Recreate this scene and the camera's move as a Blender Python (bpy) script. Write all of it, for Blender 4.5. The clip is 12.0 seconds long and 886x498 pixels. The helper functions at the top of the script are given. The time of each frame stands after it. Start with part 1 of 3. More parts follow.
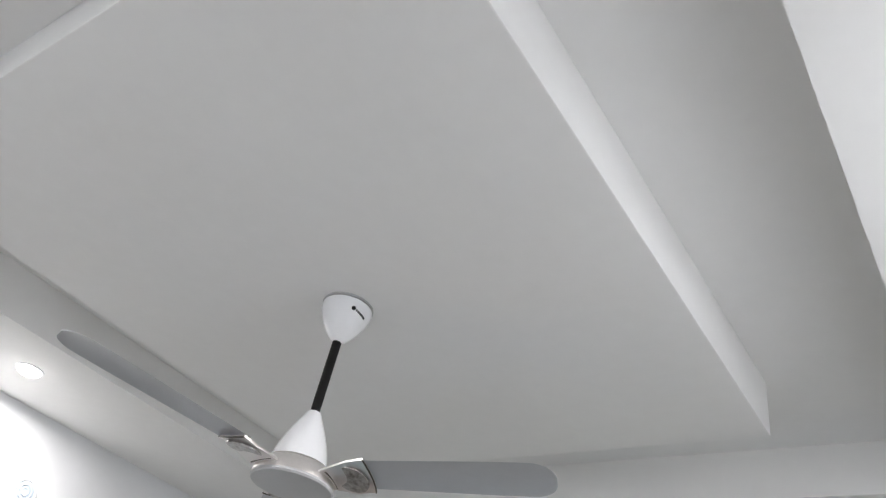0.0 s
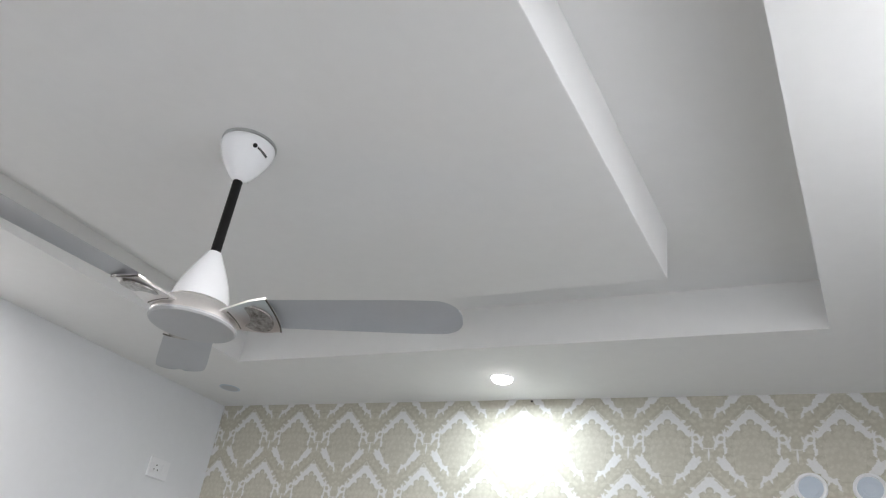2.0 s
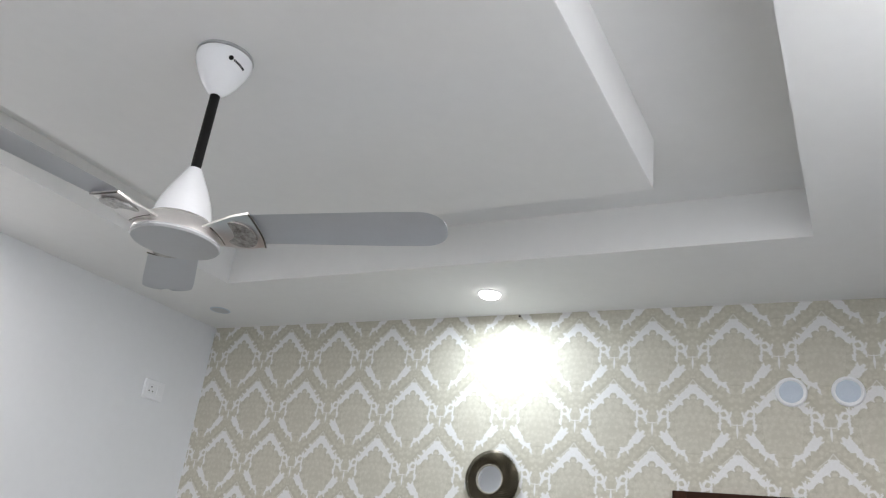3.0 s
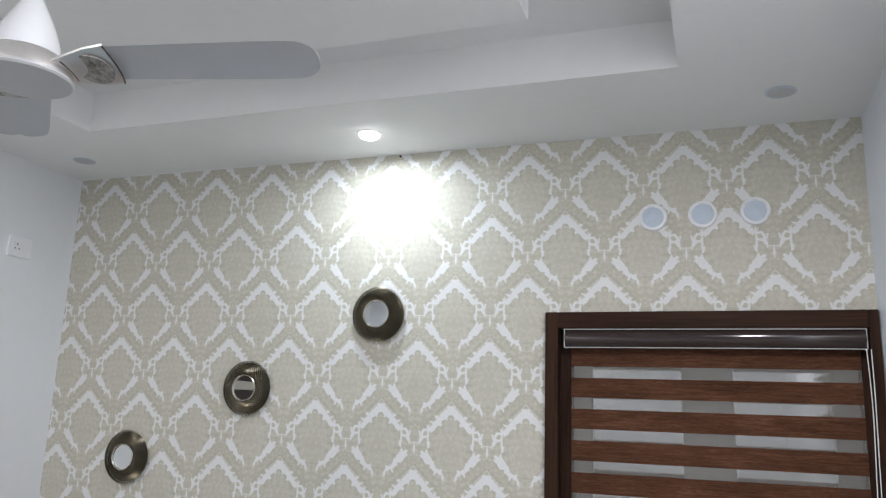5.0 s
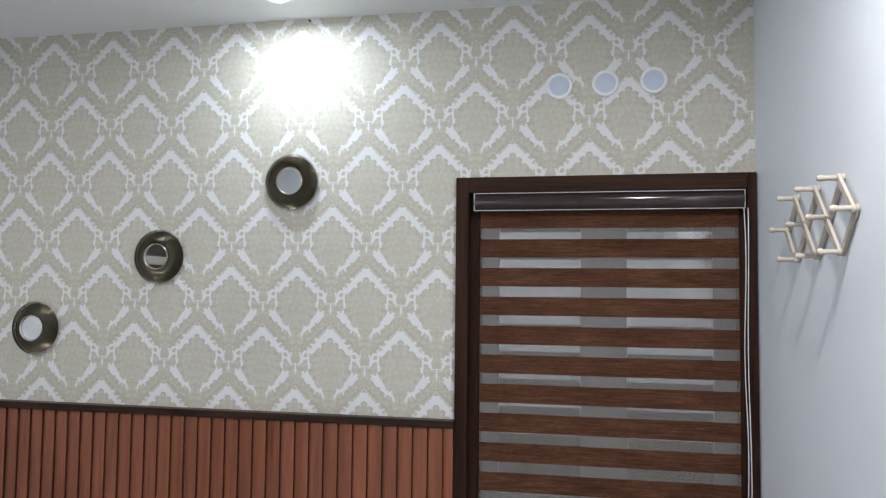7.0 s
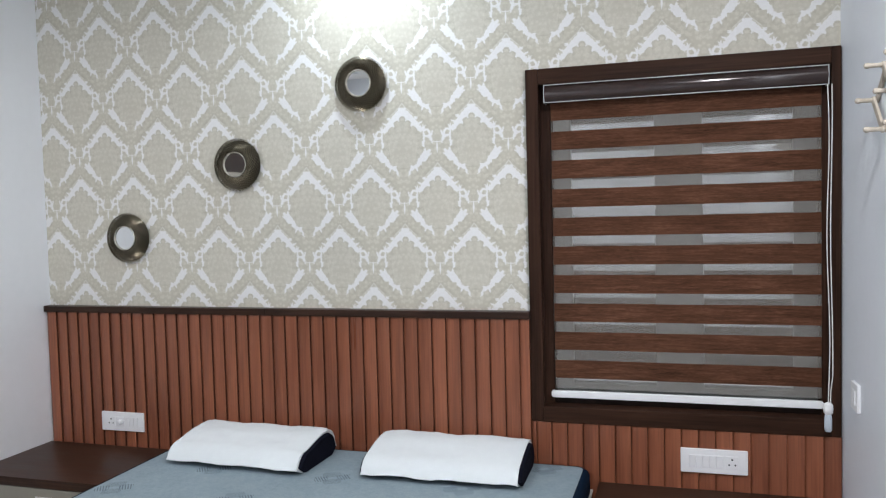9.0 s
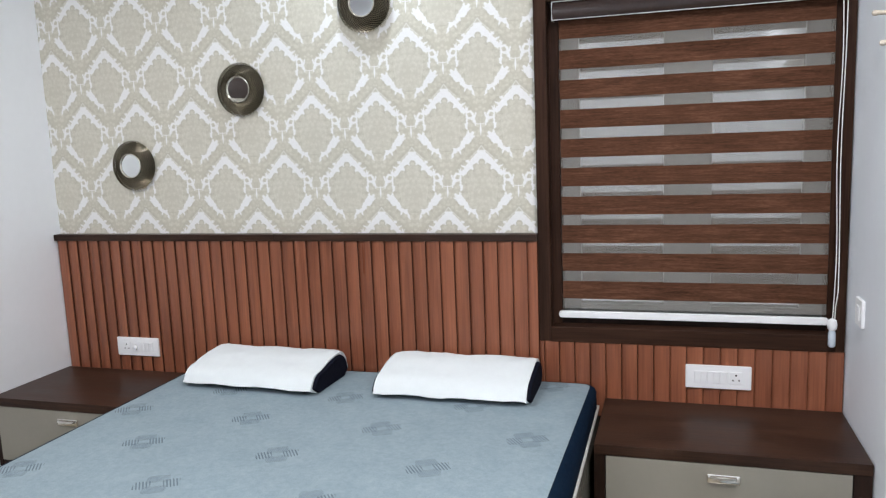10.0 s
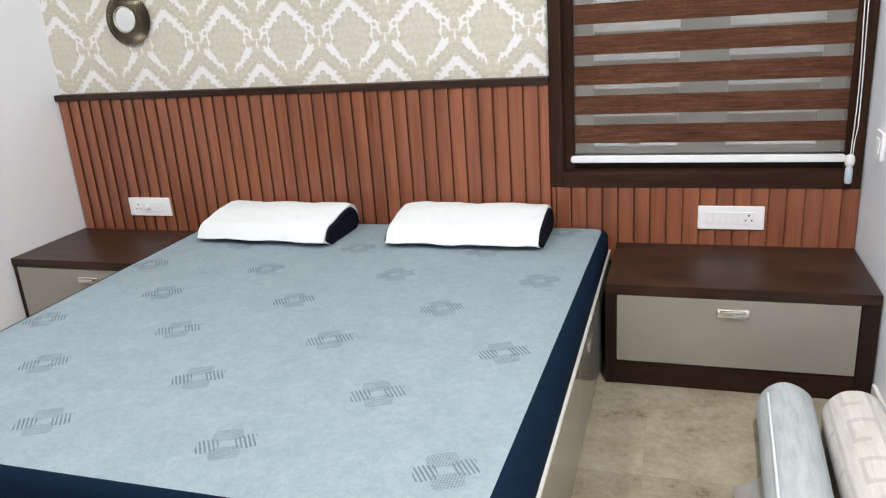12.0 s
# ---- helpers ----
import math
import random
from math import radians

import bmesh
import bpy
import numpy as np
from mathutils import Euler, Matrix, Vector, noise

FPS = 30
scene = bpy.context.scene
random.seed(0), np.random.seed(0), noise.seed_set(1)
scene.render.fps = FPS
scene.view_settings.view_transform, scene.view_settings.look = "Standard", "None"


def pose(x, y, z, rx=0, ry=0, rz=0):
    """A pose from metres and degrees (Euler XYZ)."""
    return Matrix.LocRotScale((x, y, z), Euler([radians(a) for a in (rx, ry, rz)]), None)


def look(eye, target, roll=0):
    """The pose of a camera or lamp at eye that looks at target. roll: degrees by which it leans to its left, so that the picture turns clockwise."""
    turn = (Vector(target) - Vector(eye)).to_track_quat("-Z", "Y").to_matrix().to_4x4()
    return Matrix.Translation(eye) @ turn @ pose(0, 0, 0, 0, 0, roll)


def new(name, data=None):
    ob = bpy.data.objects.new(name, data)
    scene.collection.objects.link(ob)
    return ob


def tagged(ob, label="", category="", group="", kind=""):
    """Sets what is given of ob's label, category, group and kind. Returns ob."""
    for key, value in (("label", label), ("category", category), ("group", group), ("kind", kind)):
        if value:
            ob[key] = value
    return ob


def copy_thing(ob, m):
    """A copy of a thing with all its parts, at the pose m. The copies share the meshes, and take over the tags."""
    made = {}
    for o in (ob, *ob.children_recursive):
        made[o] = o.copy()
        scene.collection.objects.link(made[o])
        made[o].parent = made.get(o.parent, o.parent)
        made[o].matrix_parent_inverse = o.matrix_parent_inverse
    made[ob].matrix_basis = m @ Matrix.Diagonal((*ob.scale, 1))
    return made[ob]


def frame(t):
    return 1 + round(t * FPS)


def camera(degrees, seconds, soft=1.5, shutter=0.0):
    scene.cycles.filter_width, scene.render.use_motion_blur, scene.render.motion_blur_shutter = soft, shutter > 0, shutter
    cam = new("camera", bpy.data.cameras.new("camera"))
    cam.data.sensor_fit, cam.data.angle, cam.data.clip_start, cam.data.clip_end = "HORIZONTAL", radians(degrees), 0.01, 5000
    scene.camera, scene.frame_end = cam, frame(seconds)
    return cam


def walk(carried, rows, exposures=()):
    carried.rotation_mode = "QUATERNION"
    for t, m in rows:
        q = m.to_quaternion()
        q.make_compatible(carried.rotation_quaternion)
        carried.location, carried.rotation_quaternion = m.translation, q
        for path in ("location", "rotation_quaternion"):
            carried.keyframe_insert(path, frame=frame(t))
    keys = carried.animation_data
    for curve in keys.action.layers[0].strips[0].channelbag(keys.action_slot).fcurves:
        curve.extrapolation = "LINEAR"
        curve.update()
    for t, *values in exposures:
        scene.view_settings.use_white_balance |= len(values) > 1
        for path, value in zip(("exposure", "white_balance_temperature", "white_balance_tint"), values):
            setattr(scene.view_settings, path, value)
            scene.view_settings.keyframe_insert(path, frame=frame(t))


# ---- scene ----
cam = camera(60.6, 12.0, soft=1.2)
PATH = [
    (0, (2.885, -2.876, 1.629), (1.837, -1.687, 2.849), 13.5),
    (0.5, (2.885, -2.864, 1.647), (1.885, -1.552, 2.777), 11.3),
    (1, (2.871, -2.85, 1.645), (1.901, -1.454, 2.699), 10.1),
    (1.5, (2.865, -2.834, 1.637), (1.922, -1.385, 2.643), 9.5),
    (2, (2.86, -2.814, 1.632), (1.945, -1.308, 2.577), 8.9),
    (2.5, (2.859, -2.802, 1.626), (1.945, -1.247, 2.49), 8.2),
    (4.5, (2.876, -2.768, 1.586), (2.109, -0.987, 2.074), 2.7),
    (5, (2.876, -2.787, 1.582), (2.223, -0.943, 1.995), 2.0),
    (5.5, (2.868, -2.813, 1.554), (2.326, -0.914, 1.872), 1.0),
    (6, (2.866, -2.828, 1.548), (2.395, -0.901, 1.798), 0.6),
    (6.5, (2.852, -2.861, 1.525), (2.46, -0.907, 1.696), 0.4),
    (7, (2.837, -2.881, 1.509), (2.441, -0.924, 1.62), 0.6),
    (9, (2.823, -2.917, 1.418), (2.255, -1.002, 1.318), -1.5),
    (9.5, (2.817, -2.926, 1.41), (2.233, -1.023, 1.216), -2.0),
    (10, (2.808, -2.929, 1.408), (2.231, -1.037, 1.115), -2.3),
    (10.5, (2.804, -2.93, 1.384), (2.232, -1.052, 1.001), -2.6),
    (11, (2.804, -2.932, 1.358), (2.223, -1.076, 0.891), -3.2),
    (11.5, (2.806, -2.923, 1.343), (2.209, -1.095, 0.791), -3.9),
    (12, (2.798, -2.923, 1.324), (2.203, -1.119, 0.699), -4.1),
]
walk(cam, [(t, look(eye, target, roll)) for t, eye, target, roll in PATH],
     [(0, 0.14, 6700, 10), (2.5, 0.26, 6660, 10), (4.5, 0.26, 6520, 10), (6.5, 0.24, 6350, 10), (9, 0.53, 6380, 10), (10, 0.78, 6480, 10), (12, 0.98, 6820, 10)])

# ---------------------------------------------------------------- world and lamps
world = bpy.data.worlds.new("night")
scene.world = world
world.use_nodes = True
world.node_tree.nodes["Background"].inputs[0].default_value = (0.01, 0.014, 0.025, 1)
world.node_tree.nodes["Background"].inputs[1].default_value = 0.3

W = 3.40            # room width, x
BACK = -3.50        # wall behind the camera, y
H = 2.617           # border ceiling
LAMP_COLOUR = (0.990, 0.968, 0.968)
COOL_LAMP = (0.82, 0.92, 1.0)


# ---------------------------------------------------------------- node arithmetic
class Num:
    """A number in a node tree, with the usual operators."""
    def __init__(self, tree, value):
        self.tree, self.value = tree, value

    def op(self, kind, *others):
        node = self.tree.nodes.new("ShaderNodeMath")
        node.operation = kind
        for i, item in enumerate((self, *others)):
            item = item.value if isinstance(item, Num) else item
            if isinstance(item, (int, float)):
                node.inputs[i].default_value = item
            else:
                self.tree.links.new(item, node.inputs[i])
        return Num(self.tree, node.outputs[0])

    def __add__(self, o): return self.op("ADD", o)
    def __sub__(self, o): return self.op("SUBTRACT", o)
    def __mul__(self, o): return self.op("MULTIPLY", o)
    def __truediv__(self, o): return self.op("DIVIDE", o)
    def floor(self): return self.op("FLOOR")
    def fract(self): return self.op("FRACT")
    def size(self): return self.op("ABSOLUTE")
    def least(self, o): return self.op("MINIMUM", o)
    def most(self, o): return self.op("MAXIMUM", o)
    def less(self, o): return self.op("LESS_THAN", o)
    def more(self, o): return self.op("GREATER_THAN", o)
    def root(self): return self.op("SQRT")

    def clamped(self):
        out = self.op("ADD", 0.0)
        out.value.node.use_clamp = True
        return out


class Paint:
    """A node material under construction."""
    def __init__(self, name, rough=0.5, metal=0.0, spec=0.5):
        self.mat = bpy.data.materials.new(name)
        self.mat.use_nodes = True
        self.tree = self.mat.node_tree
        self.bsdf = self.tree.nodes["Principled BSDF"]
        self.bsdf.inputs["Roughness"].default_value = rough
        self.bsdf.inputs["Metallic"].default_value = metal
        self.bsdf.inputs["Specular IOR Level"].default_value = spec
        self.coords = self.tree.nodes.new("ShaderNodeTexCoord")

    def link(self, a, b):
        self.tree.links.new(a.value if isinstance(a, Num) else a, b)

    def num(self, v):
        return Num(self.tree, v)

    def axes(self, which="Object"):
        sep = self.tree.nodes.new("ShaderNodeSeparateXYZ")
        self.link(self.coords.outputs[which], sep.inputs[0])
        return [self.num(o) for o in sep.outputs]

    def vector(self, x, y, z):
        com = self.tree.nodes.new("ShaderNodeCombineXYZ")
        for v, s in zip((x, y, z), com.inputs):
            if isinstance(v, Num):
                self.link(v, s)
            else:
                s.default_value = v
        return com.outputs[0]

    def stretched(self, sx, sy, sz, shift=True):
        m = self.tree.nodes.new("ShaderNodeMapping")
        m.inputs["Scale"].default_value = (sx, sy, sz)
        self.link(self.coords.outputs["Object"], m.inputs["Vector"])
        if shift:
            info = self.tree.nodes.new("ShaderNodeObjectInfo")
            mul = self.num(info.outputs["Random"]) * 37.0
            self.link(self.vector(mul, mul, mul), m.inputs["Location"])
        return m.outputs[0]

    def noise(self, scale, detail=3.0, vector=None, rough=0.55):
        n = self.tree.nodes.new("ShaderNodeTexNoise")
        n.inputs["Scale"].default_value = scale
        n.inputs["Detail"].default_value = detail
        n.inputs["Roughness"].default_value = rough
        self.link(vector if vector is not None else self.coords.outputs["Object"], n.inputs["Vector"])
        return self.num(n.outputs["Fac"])

    def ramp(self, fac, *stops):
        r = self.tree.nodes.new("ShaderNodeValToRGB")
        els = r.color_ramp.elements
        while len(els) < len(stops):
            els.new(0.5)
        for e, (p, c) in zip(els, stops):
            e.position, e.color = p, (*c, 1)
        self.link(fac, r.inputs[0])
        return r.outputs[0]

    def blend(self, fac, a, b, kind="MIX"):
        m = self.tree.nodes.new("ShaderNodeMix")
        m.data_type, m.blend_type = "RGBA", kind
        if isinstance(fac, (int, float)):
            m.inputs[0].default_value = fac
        else:
            self.link(fac, m.inputs[0])
        for c, s in ((a, m.inputs[6]), (b, m.inputs[7])):
            if isinstance(c, tuple):
                s.default_value = (*c, 1)
            else:
                self.link(c, s)
        return m.outputs[2]

    def colour(self, c):
        if isinstance(c, tuple):
            self.bsdf.inputs["Base Color"].default_value = (*c, 1)
        else:
            self.link(c, self.bsdf.inputs["Base Color"])
        return self

    def rough(self, r):
        self.link(r, self.bsdf.inputs["Roughness"])
        return self

    def bump(self, height, strength=0.2, distance=0.002):
        b = self.tree.nodes.new("ShaderNodeBump")
        b.inputs["Strength"].default_value = strength
        b.inputs["Distance"].default_value = distance
        self.link(height, b.inputs["Height"])
        self.link(b.outputs[0], self.bsdf.inputs["Normal"])
        return self


def plain(name, colour, rough=0.5, metal=0.0, vary=0.06, scale=18.0, bump=0.0, spec=0.5):
    """A surface of one colour with faint unevenness at two scales."""
    p = Paint(name, rough, metal, spec)
    n = (p.noise(scale, 4) * 0.6 + p.noise(scale * 9, 2) * 0.4).clamped()
    dark = tuple(c * (1 - vary) for c in colour)
    light = tuple(min(1, c * (1 + vary)) for c in colour)
    p.colour(p.ramp(n, (0.3, dark), (0.7, light)))
    if bump:
        p.bump(p.noise(scale * 12, 3), bump)
    return p.mat


def wood(name, dark, light, along, rough=0.4, strength=0.12, spread=0.25, spec=0.5, cross=34.0, run=1.6):
    """Grain that runs along axis 0, 1 or 2."""
    p = Paint(name, rough, spec=spec)
    s = [cross, cross, cross]
    s[along] = run
    fine = [150.0, 150.0, 150.0]
    fine[along] = 5.0
    a, b = p.noise(1.0, 5, p.stretched(*s)), p.noise(1.0, 2, p.stretched(*fine))
    c = p.ramp((a * 0.62 + b * 0.38).clamped(), (0.3, dark), (0.72, light))
    info = p.tree.nodes.new("ShaderNodeObjectInfo")
    tone = p.num(info.outputs["Random"]) * spread + (1 - spread / 2)
    c = p.blend(1.0, c, p.vector(tone, tone, tone), "MULTIPLY")
    p.colour(c).bump(b, strength, 0.001)
    p.rough((a * 0.25 + (rough - 0.12)).clamped())
    return p.mat


def weave(name):
    """Brown slubbed cloth: short horizontal threads and broad patches."""
    p = Paint(name, 0.85, spec=0.1)
    slub, thread, patch = p.noise(1.0, 4, p.stretched(9, 9, 150), 0.7), p.noise(1.0, 2, p.stretched(60, 60, 420)), p.noise(1.0, 2, p.stretched(5, 5, 14))
    c = p.ramp((slub * 0.5 + thread * 0.28 + patch * 0.22).clamped(), (0.32, (0.032, 0.0130, 0.0072)), (0.52, (0.096, 0.042, 0.0240)), (0.72, (0.190, 0.090, 0.054)))
    p.colour(c).bump(thread, 0.3, 0.001)
    return p.mat


# ---------------------------------------------------------------- materials
wall_white = plain("wall_paint", (0.755, 0.79, 0.840), 0.55, vary=0.02, scale=3.0, bump=0.06)
# west wall: a less blue white than the other plain walls
wall_warm = plain("west_wall_white", (0.775, 0.790, 0.810), 0.55, vary=0.02, scale=3.0, bump=0.06)
ceiling_white = plain("ceiling_paint", (0.86, 0.86, 0.855), 0.7, vary=0.02, scale=2.5, bump=0.05)
plastic = plain("white_plastic", (0.83, 0.84, 0.86), 0.3, vary=0.02)
plastic_grey = plain("grey_plastic", (0.55, 0.62, 0.70), 0.35, vary=0.03)
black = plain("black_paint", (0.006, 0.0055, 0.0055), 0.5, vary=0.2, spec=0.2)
dark_hole = plain("dark_hole", (0.03, 0.03, 0.035), 0.6, vary=0.2)
fan_white = plain("fan_enamel", (0.84, 0.85, 0.87), 0.22, vary=0.015)
fan_silver = plain("fan_blade_enamel", (0.545, 0.565, 0.595), 0.40, 0.1, vary=0.03)
fan_disc = plain("fan_disc_enamel", (0.56, 0.57, 0.585), 0.42, 0.1, vary=0.03)
satin = plain("pearl_metal", (0.80, 0.77, 0.75), 0.30, 0.85, vary=0.05)
dark_joint = plain("dark_bronze_joint", (0.10, 0.085, 0.07), 0.35, 0.6, vary=0.2, scale=60)
chrome = plain("chrome", (0.82, 0.79, 0.76), 0.14, 1.0, vary=0.04)
aluminium = plain("window_aluminium", (0.46, 0.47, 0.47), 0.45, 0.3, vary=0.04)
coated_glass = plain("reflective_glass", (0.80, 0.82, 0.84), 0.03, 1.0, vary=0.01, scale=2)
mirror_glass = plain("mirror_glass", (0.82, 0.84, 0.84), 0.02, 1.0, vary=0.01, scale=2)
cord_white = plain("cord", (0.78, 0.77, 0.74), 0.6)
pillow_white = plain("pillow_cotton", (0.66, 0.70, 0.715), 0.9, spec=0.1, vary=0.03, scale=30, bump=0.35)
navy = plain("navy_fabric", (0.003, 0.011, 0.026), 0.9, spec=0.08, vary=0.2, scale=40, bump=0.3)
pillow_navy = plain("pillow_navy_mesh", (0.006, 0.007, 0.014), 0.9, spec=0.08, vary=0.25, scale=60, bump=0.3)
pale_wood = wood("pale_beech", (0.42, 0.365, 0.295), (0.55, 0.50, 0.43), 2, 0.5, 0.08, 0.08)
slat_wood = wood("red_brown_slat", (0.150, 0.0480, 0.0250), (0.325, 0.114, 0.058), 2, 0.32, 0.12, 0.22, 0.45, 24.0, 1.2)
slat_side = wood("dark_slat_edge", (0.042, 0.015, 0.009), (0.100, 0.034, 0.020), 2, 0.5, 0.1, 0.1, 0.2)
# one wenge in three tones: bedside top palest, plinth darker, sides darkest
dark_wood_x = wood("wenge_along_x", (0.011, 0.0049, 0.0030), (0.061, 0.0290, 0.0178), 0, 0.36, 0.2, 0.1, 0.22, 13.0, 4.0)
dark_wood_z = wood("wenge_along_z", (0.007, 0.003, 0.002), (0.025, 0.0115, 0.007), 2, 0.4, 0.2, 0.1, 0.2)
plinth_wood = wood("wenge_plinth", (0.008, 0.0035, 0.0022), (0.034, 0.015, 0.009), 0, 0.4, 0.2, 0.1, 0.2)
frame_wood_x = wood("dark_frame_along_x", (0.012, 0.0058, 0.0038), (0.062, 0.0295, 0.0185), 0, 0.5, 0.15, 0.1, 0.08)
frame_wood_z = wood("dark_frame_along_z", (0.012, 0.0058, 0.0038), (0.062, 0.0295, 0.0185), 2, 0.5, 0.15, 0.1, 0.08)
blind_brown = weave("brown_blind_weave")
laminate = plain("taupe_gloss_laminate", (0.255, 0.240, 0.203), 0.12, vary=0.03, scale=5)
trim_white = plain("white_edge_band", (0.62, 0.61, 0.58), 0.35, vary=0.03)
skirting = plain("pale_skirting", (0.66, 0.64, 0.60), 0.3, vary=0.08)
cassette = plain("dark_cassette_cover", (0.030, 0.018, 0.016), 0.10, vary=0.15)
bronze = plain("bronze_wire", (0.165, 0.142, 0.102), 0.24, 1.0, vary=0.35, scale=60)
pale_ring = plain("pale_bronze_ring", (0.55, 0.52, 0.46), 0.24, 1.0, vary=0.1, scale=60)
bronze_dark = plain("dark_bronze", (0.010, 0.008, 0.006), 0.9, 0.0, spec=0.05, vary=0.3, scale=60)
grout = plain("grout", (0.22, 0.19, 0.14), 0.5)


def lamp_lens(name, strength):
    p = Paint(name, 0.4)
    p.colour((0.75, 0.78, 0.82))
    if strength:
        p.bsdf.inputs["Emission Color"].default_value = (*LAMP_COLOUR, 1)
        p.bsdf.inputs["Emission Strength"].default_value = strength
    return p.mat


lens_on = lamp_lens("lit_lens", 9.0)
lens_off = plain("unlit_lens", (0.50, 0.51, 0.53), 0.35, vary=0.03)


def sheer_material():
    p = Paint("sheer_gauze", 0.8)
    weave = p.noise(420, 1)
    p.colour(p.ramp(weave, (0.3, (0.30, 0.285, 0.262)), (0.7, (0.40, 0.382, 0.355))))
    clear = p.tree.nodes.new("ShaderNodeBsdfTransparent")
    mix = p.tree.nodes.new("ShaderNodeMixShader")
    mix.inputs[0].default_value = 0.30
    p.link(clear.outputs[0], mix.inputs[1])
    p.link(p.bsdf.outputs[0], mix.inputs[2])
    p.link(mix.outputs[0], p.tree.nodes["Material Output"].inputs[0])
    return p.mat


sheer = sheer_material()


def marble_medallion():
    p = Paint("marbled_inlay", 0.3, 0.35)
    n = p.noise(70, 6, rough=0.7)
    p.colour(p.ramp(n, (0.32, (0.09, 0.078, 0.068)), (0.47, (0.33, 0.31, 0.29)), (0.66, (0.58, 0.565, 0.55))))
    return p.mat


inlay = marble_medallion()


def floor_marble():
    p = Paint("beige_marble", 0.16)
    info = p.tree.nodes.new("ShaderNodeObjectInfo")
    v = p.stretched(1, 1, 1)
    big, fine, wide = p.noise(7.0, 7, v, 0.72), p.noise(45.0, 4, v, 0.65), p.noise(2.6, 3, v, 0.5)
    c = p.ramp((big * 0.50 + fine * 0.27 + wide * 0.23).clamped(), (0.36, (0.080, 0.060, 0.036)), (0.42, (0.225, 0.192, 0.134)), (0.60, (0.335, 0.304, 0.236)))
    tone = p.num(info.outputs["Random"]) * 0.36 + 0.80
    c = p.blend(1.0, c, p.vector(tone, tone, tone), "MULTIPLY")
    p.colour(c).rough((fine * 0.12 + 0.10).clamped())
    return p.mat


marble = floor_marble()


def damask():
    """Wallpaper: white ogee arches and winged leaves round lobed flowers on olive beige, in a half-drop repeat.
    The motif is drawn in units of about two millimetres, from its tip downwards, and mirrored about its middle."""
    p = Paint("damask_wallpaper", 0.62)
    half, drop, ux, uz = 72.25, 119.0, 0.2892 / 144.5, 0.24325 / 119.0
    x, _, z = p.axes()
    # the paper hangs slightly out of level
    down = (z * -1 + (x * -0.008 + (2.572 + 0.008 * 2.812))) / uz + 6.0
    row = (down / drop).floor()
    d = down - row * drop - 6.0
    odd = (row * 0.5).fract() * 2
    u = ((x - 2.812) / ux - odd * half) / (2 * half)
    a = (u - (u + 0.5).floor()).size() * (2 * half)
    # the wing tips reach down beside the next row's arches
    tail = d.less(24.0) * a.more(33.0)
    a = a + tail * (a * -2 + half)
    d = d + tail * drop
    na, nd = p.noise(0.10, 2, p.vector(a, d, 0.0)), p.noise(0.10, 2, p.vector(a + 310.0, d, 0.0))
    fa, fd = p.noise(0.32, 2, p.vector(a, d, 40.0)), p.noise(0.32, 2, p.vector(a + 310.0, d, 40.0))
    wa = a + (na - 0.5) * 5.0 + (fa - 0.5) * 6.5
    wd = d + (nd - 0.5) * 5.0 + (fd - 0.5) * 6.5

    def stroke(px, py, x1, y1, x2, y2, w1, w2):
        """How far inside a tapering stroke the point lies."""
        ex, ey = x2 - x1, y2 - y1
        qx, qy = px - x1, py - y1
        t = ((qx * ex + qy * ey) / (ex * ex + ey * ey)).clamped()
        rx, ry = qx - t * ex, qy - t * ey
        return t * (w2 - w1) + w1 - (rx * rx + ry * ry).root()

    def spot(px, py, cx, cy, r):
        qx, qy = px - cx, py - cy
        return (qx * qx + qy * qy).root() * -1 + r

    def joined(items):
        out = None
        for item in items:
            out = item if out is None else out.most(item)
        return out

    flower = joined([stroke(a, d, 0, 40, 0, 75, 9, 33), stroke(a, d, 0, 75, 0, 95, 33, 30)] + [spot(wa, wd, *c) for c in (
        (0, 29, 5.6), (11.5, 38, 6.4), (23, 51, 7.4), (34, 63, 7.0), (39, 78, 7.8), (36, 93, 7.2), (21, 111, 9.0), (6, 119, 7.0))])
    arch = joined([stroke(wa, wd, *c) for c in (
        (0, 15, 18, 32, 10.4, 9.4), (18, 32, 30, 43, 9.4, 7.6), (30, 43, 41, 51, 7.0, 4.6), (28, 27, 33, 24, 3.2, 1.0), (37, 37, 42, 34, 3.0, 1.0), (44, 46, 48, 43, 2.4, 0.8))])
    curl = joined([(spot(wa, wd, 51, 57, 6.6).size() * -1 + 1.9)] + [stroke(wa, wd, *c) for c in (
        (45, 50, 44, 42, 2.6, 1.4), (45, 62, 43, 82, 2.3, 3.0), (57, 61, 62, 76, 3.2, 2.2), (59, 62, 63, 54, 2.6, 1.6), (50, 66, 56, 66, 1.2, 1.6))])
    wing = joined([stroke(wa, wd, *c) for c in (
        (56, 92, 48, 99, 3.0, 7.6), (48, 99, 39, 111, 8.8, 7.8), (38, 112, 26, 121, 6.6, 5.0), (26, 121, 15, 129, 4.6, 3.2), (15, 129, 10, 141, 2.9, 0.8), (17, 126, 21, 119, 2.4, 1.2), (42, 112, 47, 117, 4.0, 1.2), (28, 125, 31, 132, 3.0, 1.0),
        (47, 88, 46, 93, 2.2, 2.6), (12, 108, 12, 119, 1.4, 2.2), (12, 119, 18, 123, 2.0, 1.6), (56, 99, 60, 97, 2.6, 1.0))])
    pendant = stroke(a, d, 72.25, 74, 72.25, 86, 1.0, 2.3).most(stroke(a, d, 72.25, 86, 72.25, 97, 2.3, 0.6)).most(stroke(a, d, 65, 75, 72.25, 75, 0.7, 1.1))
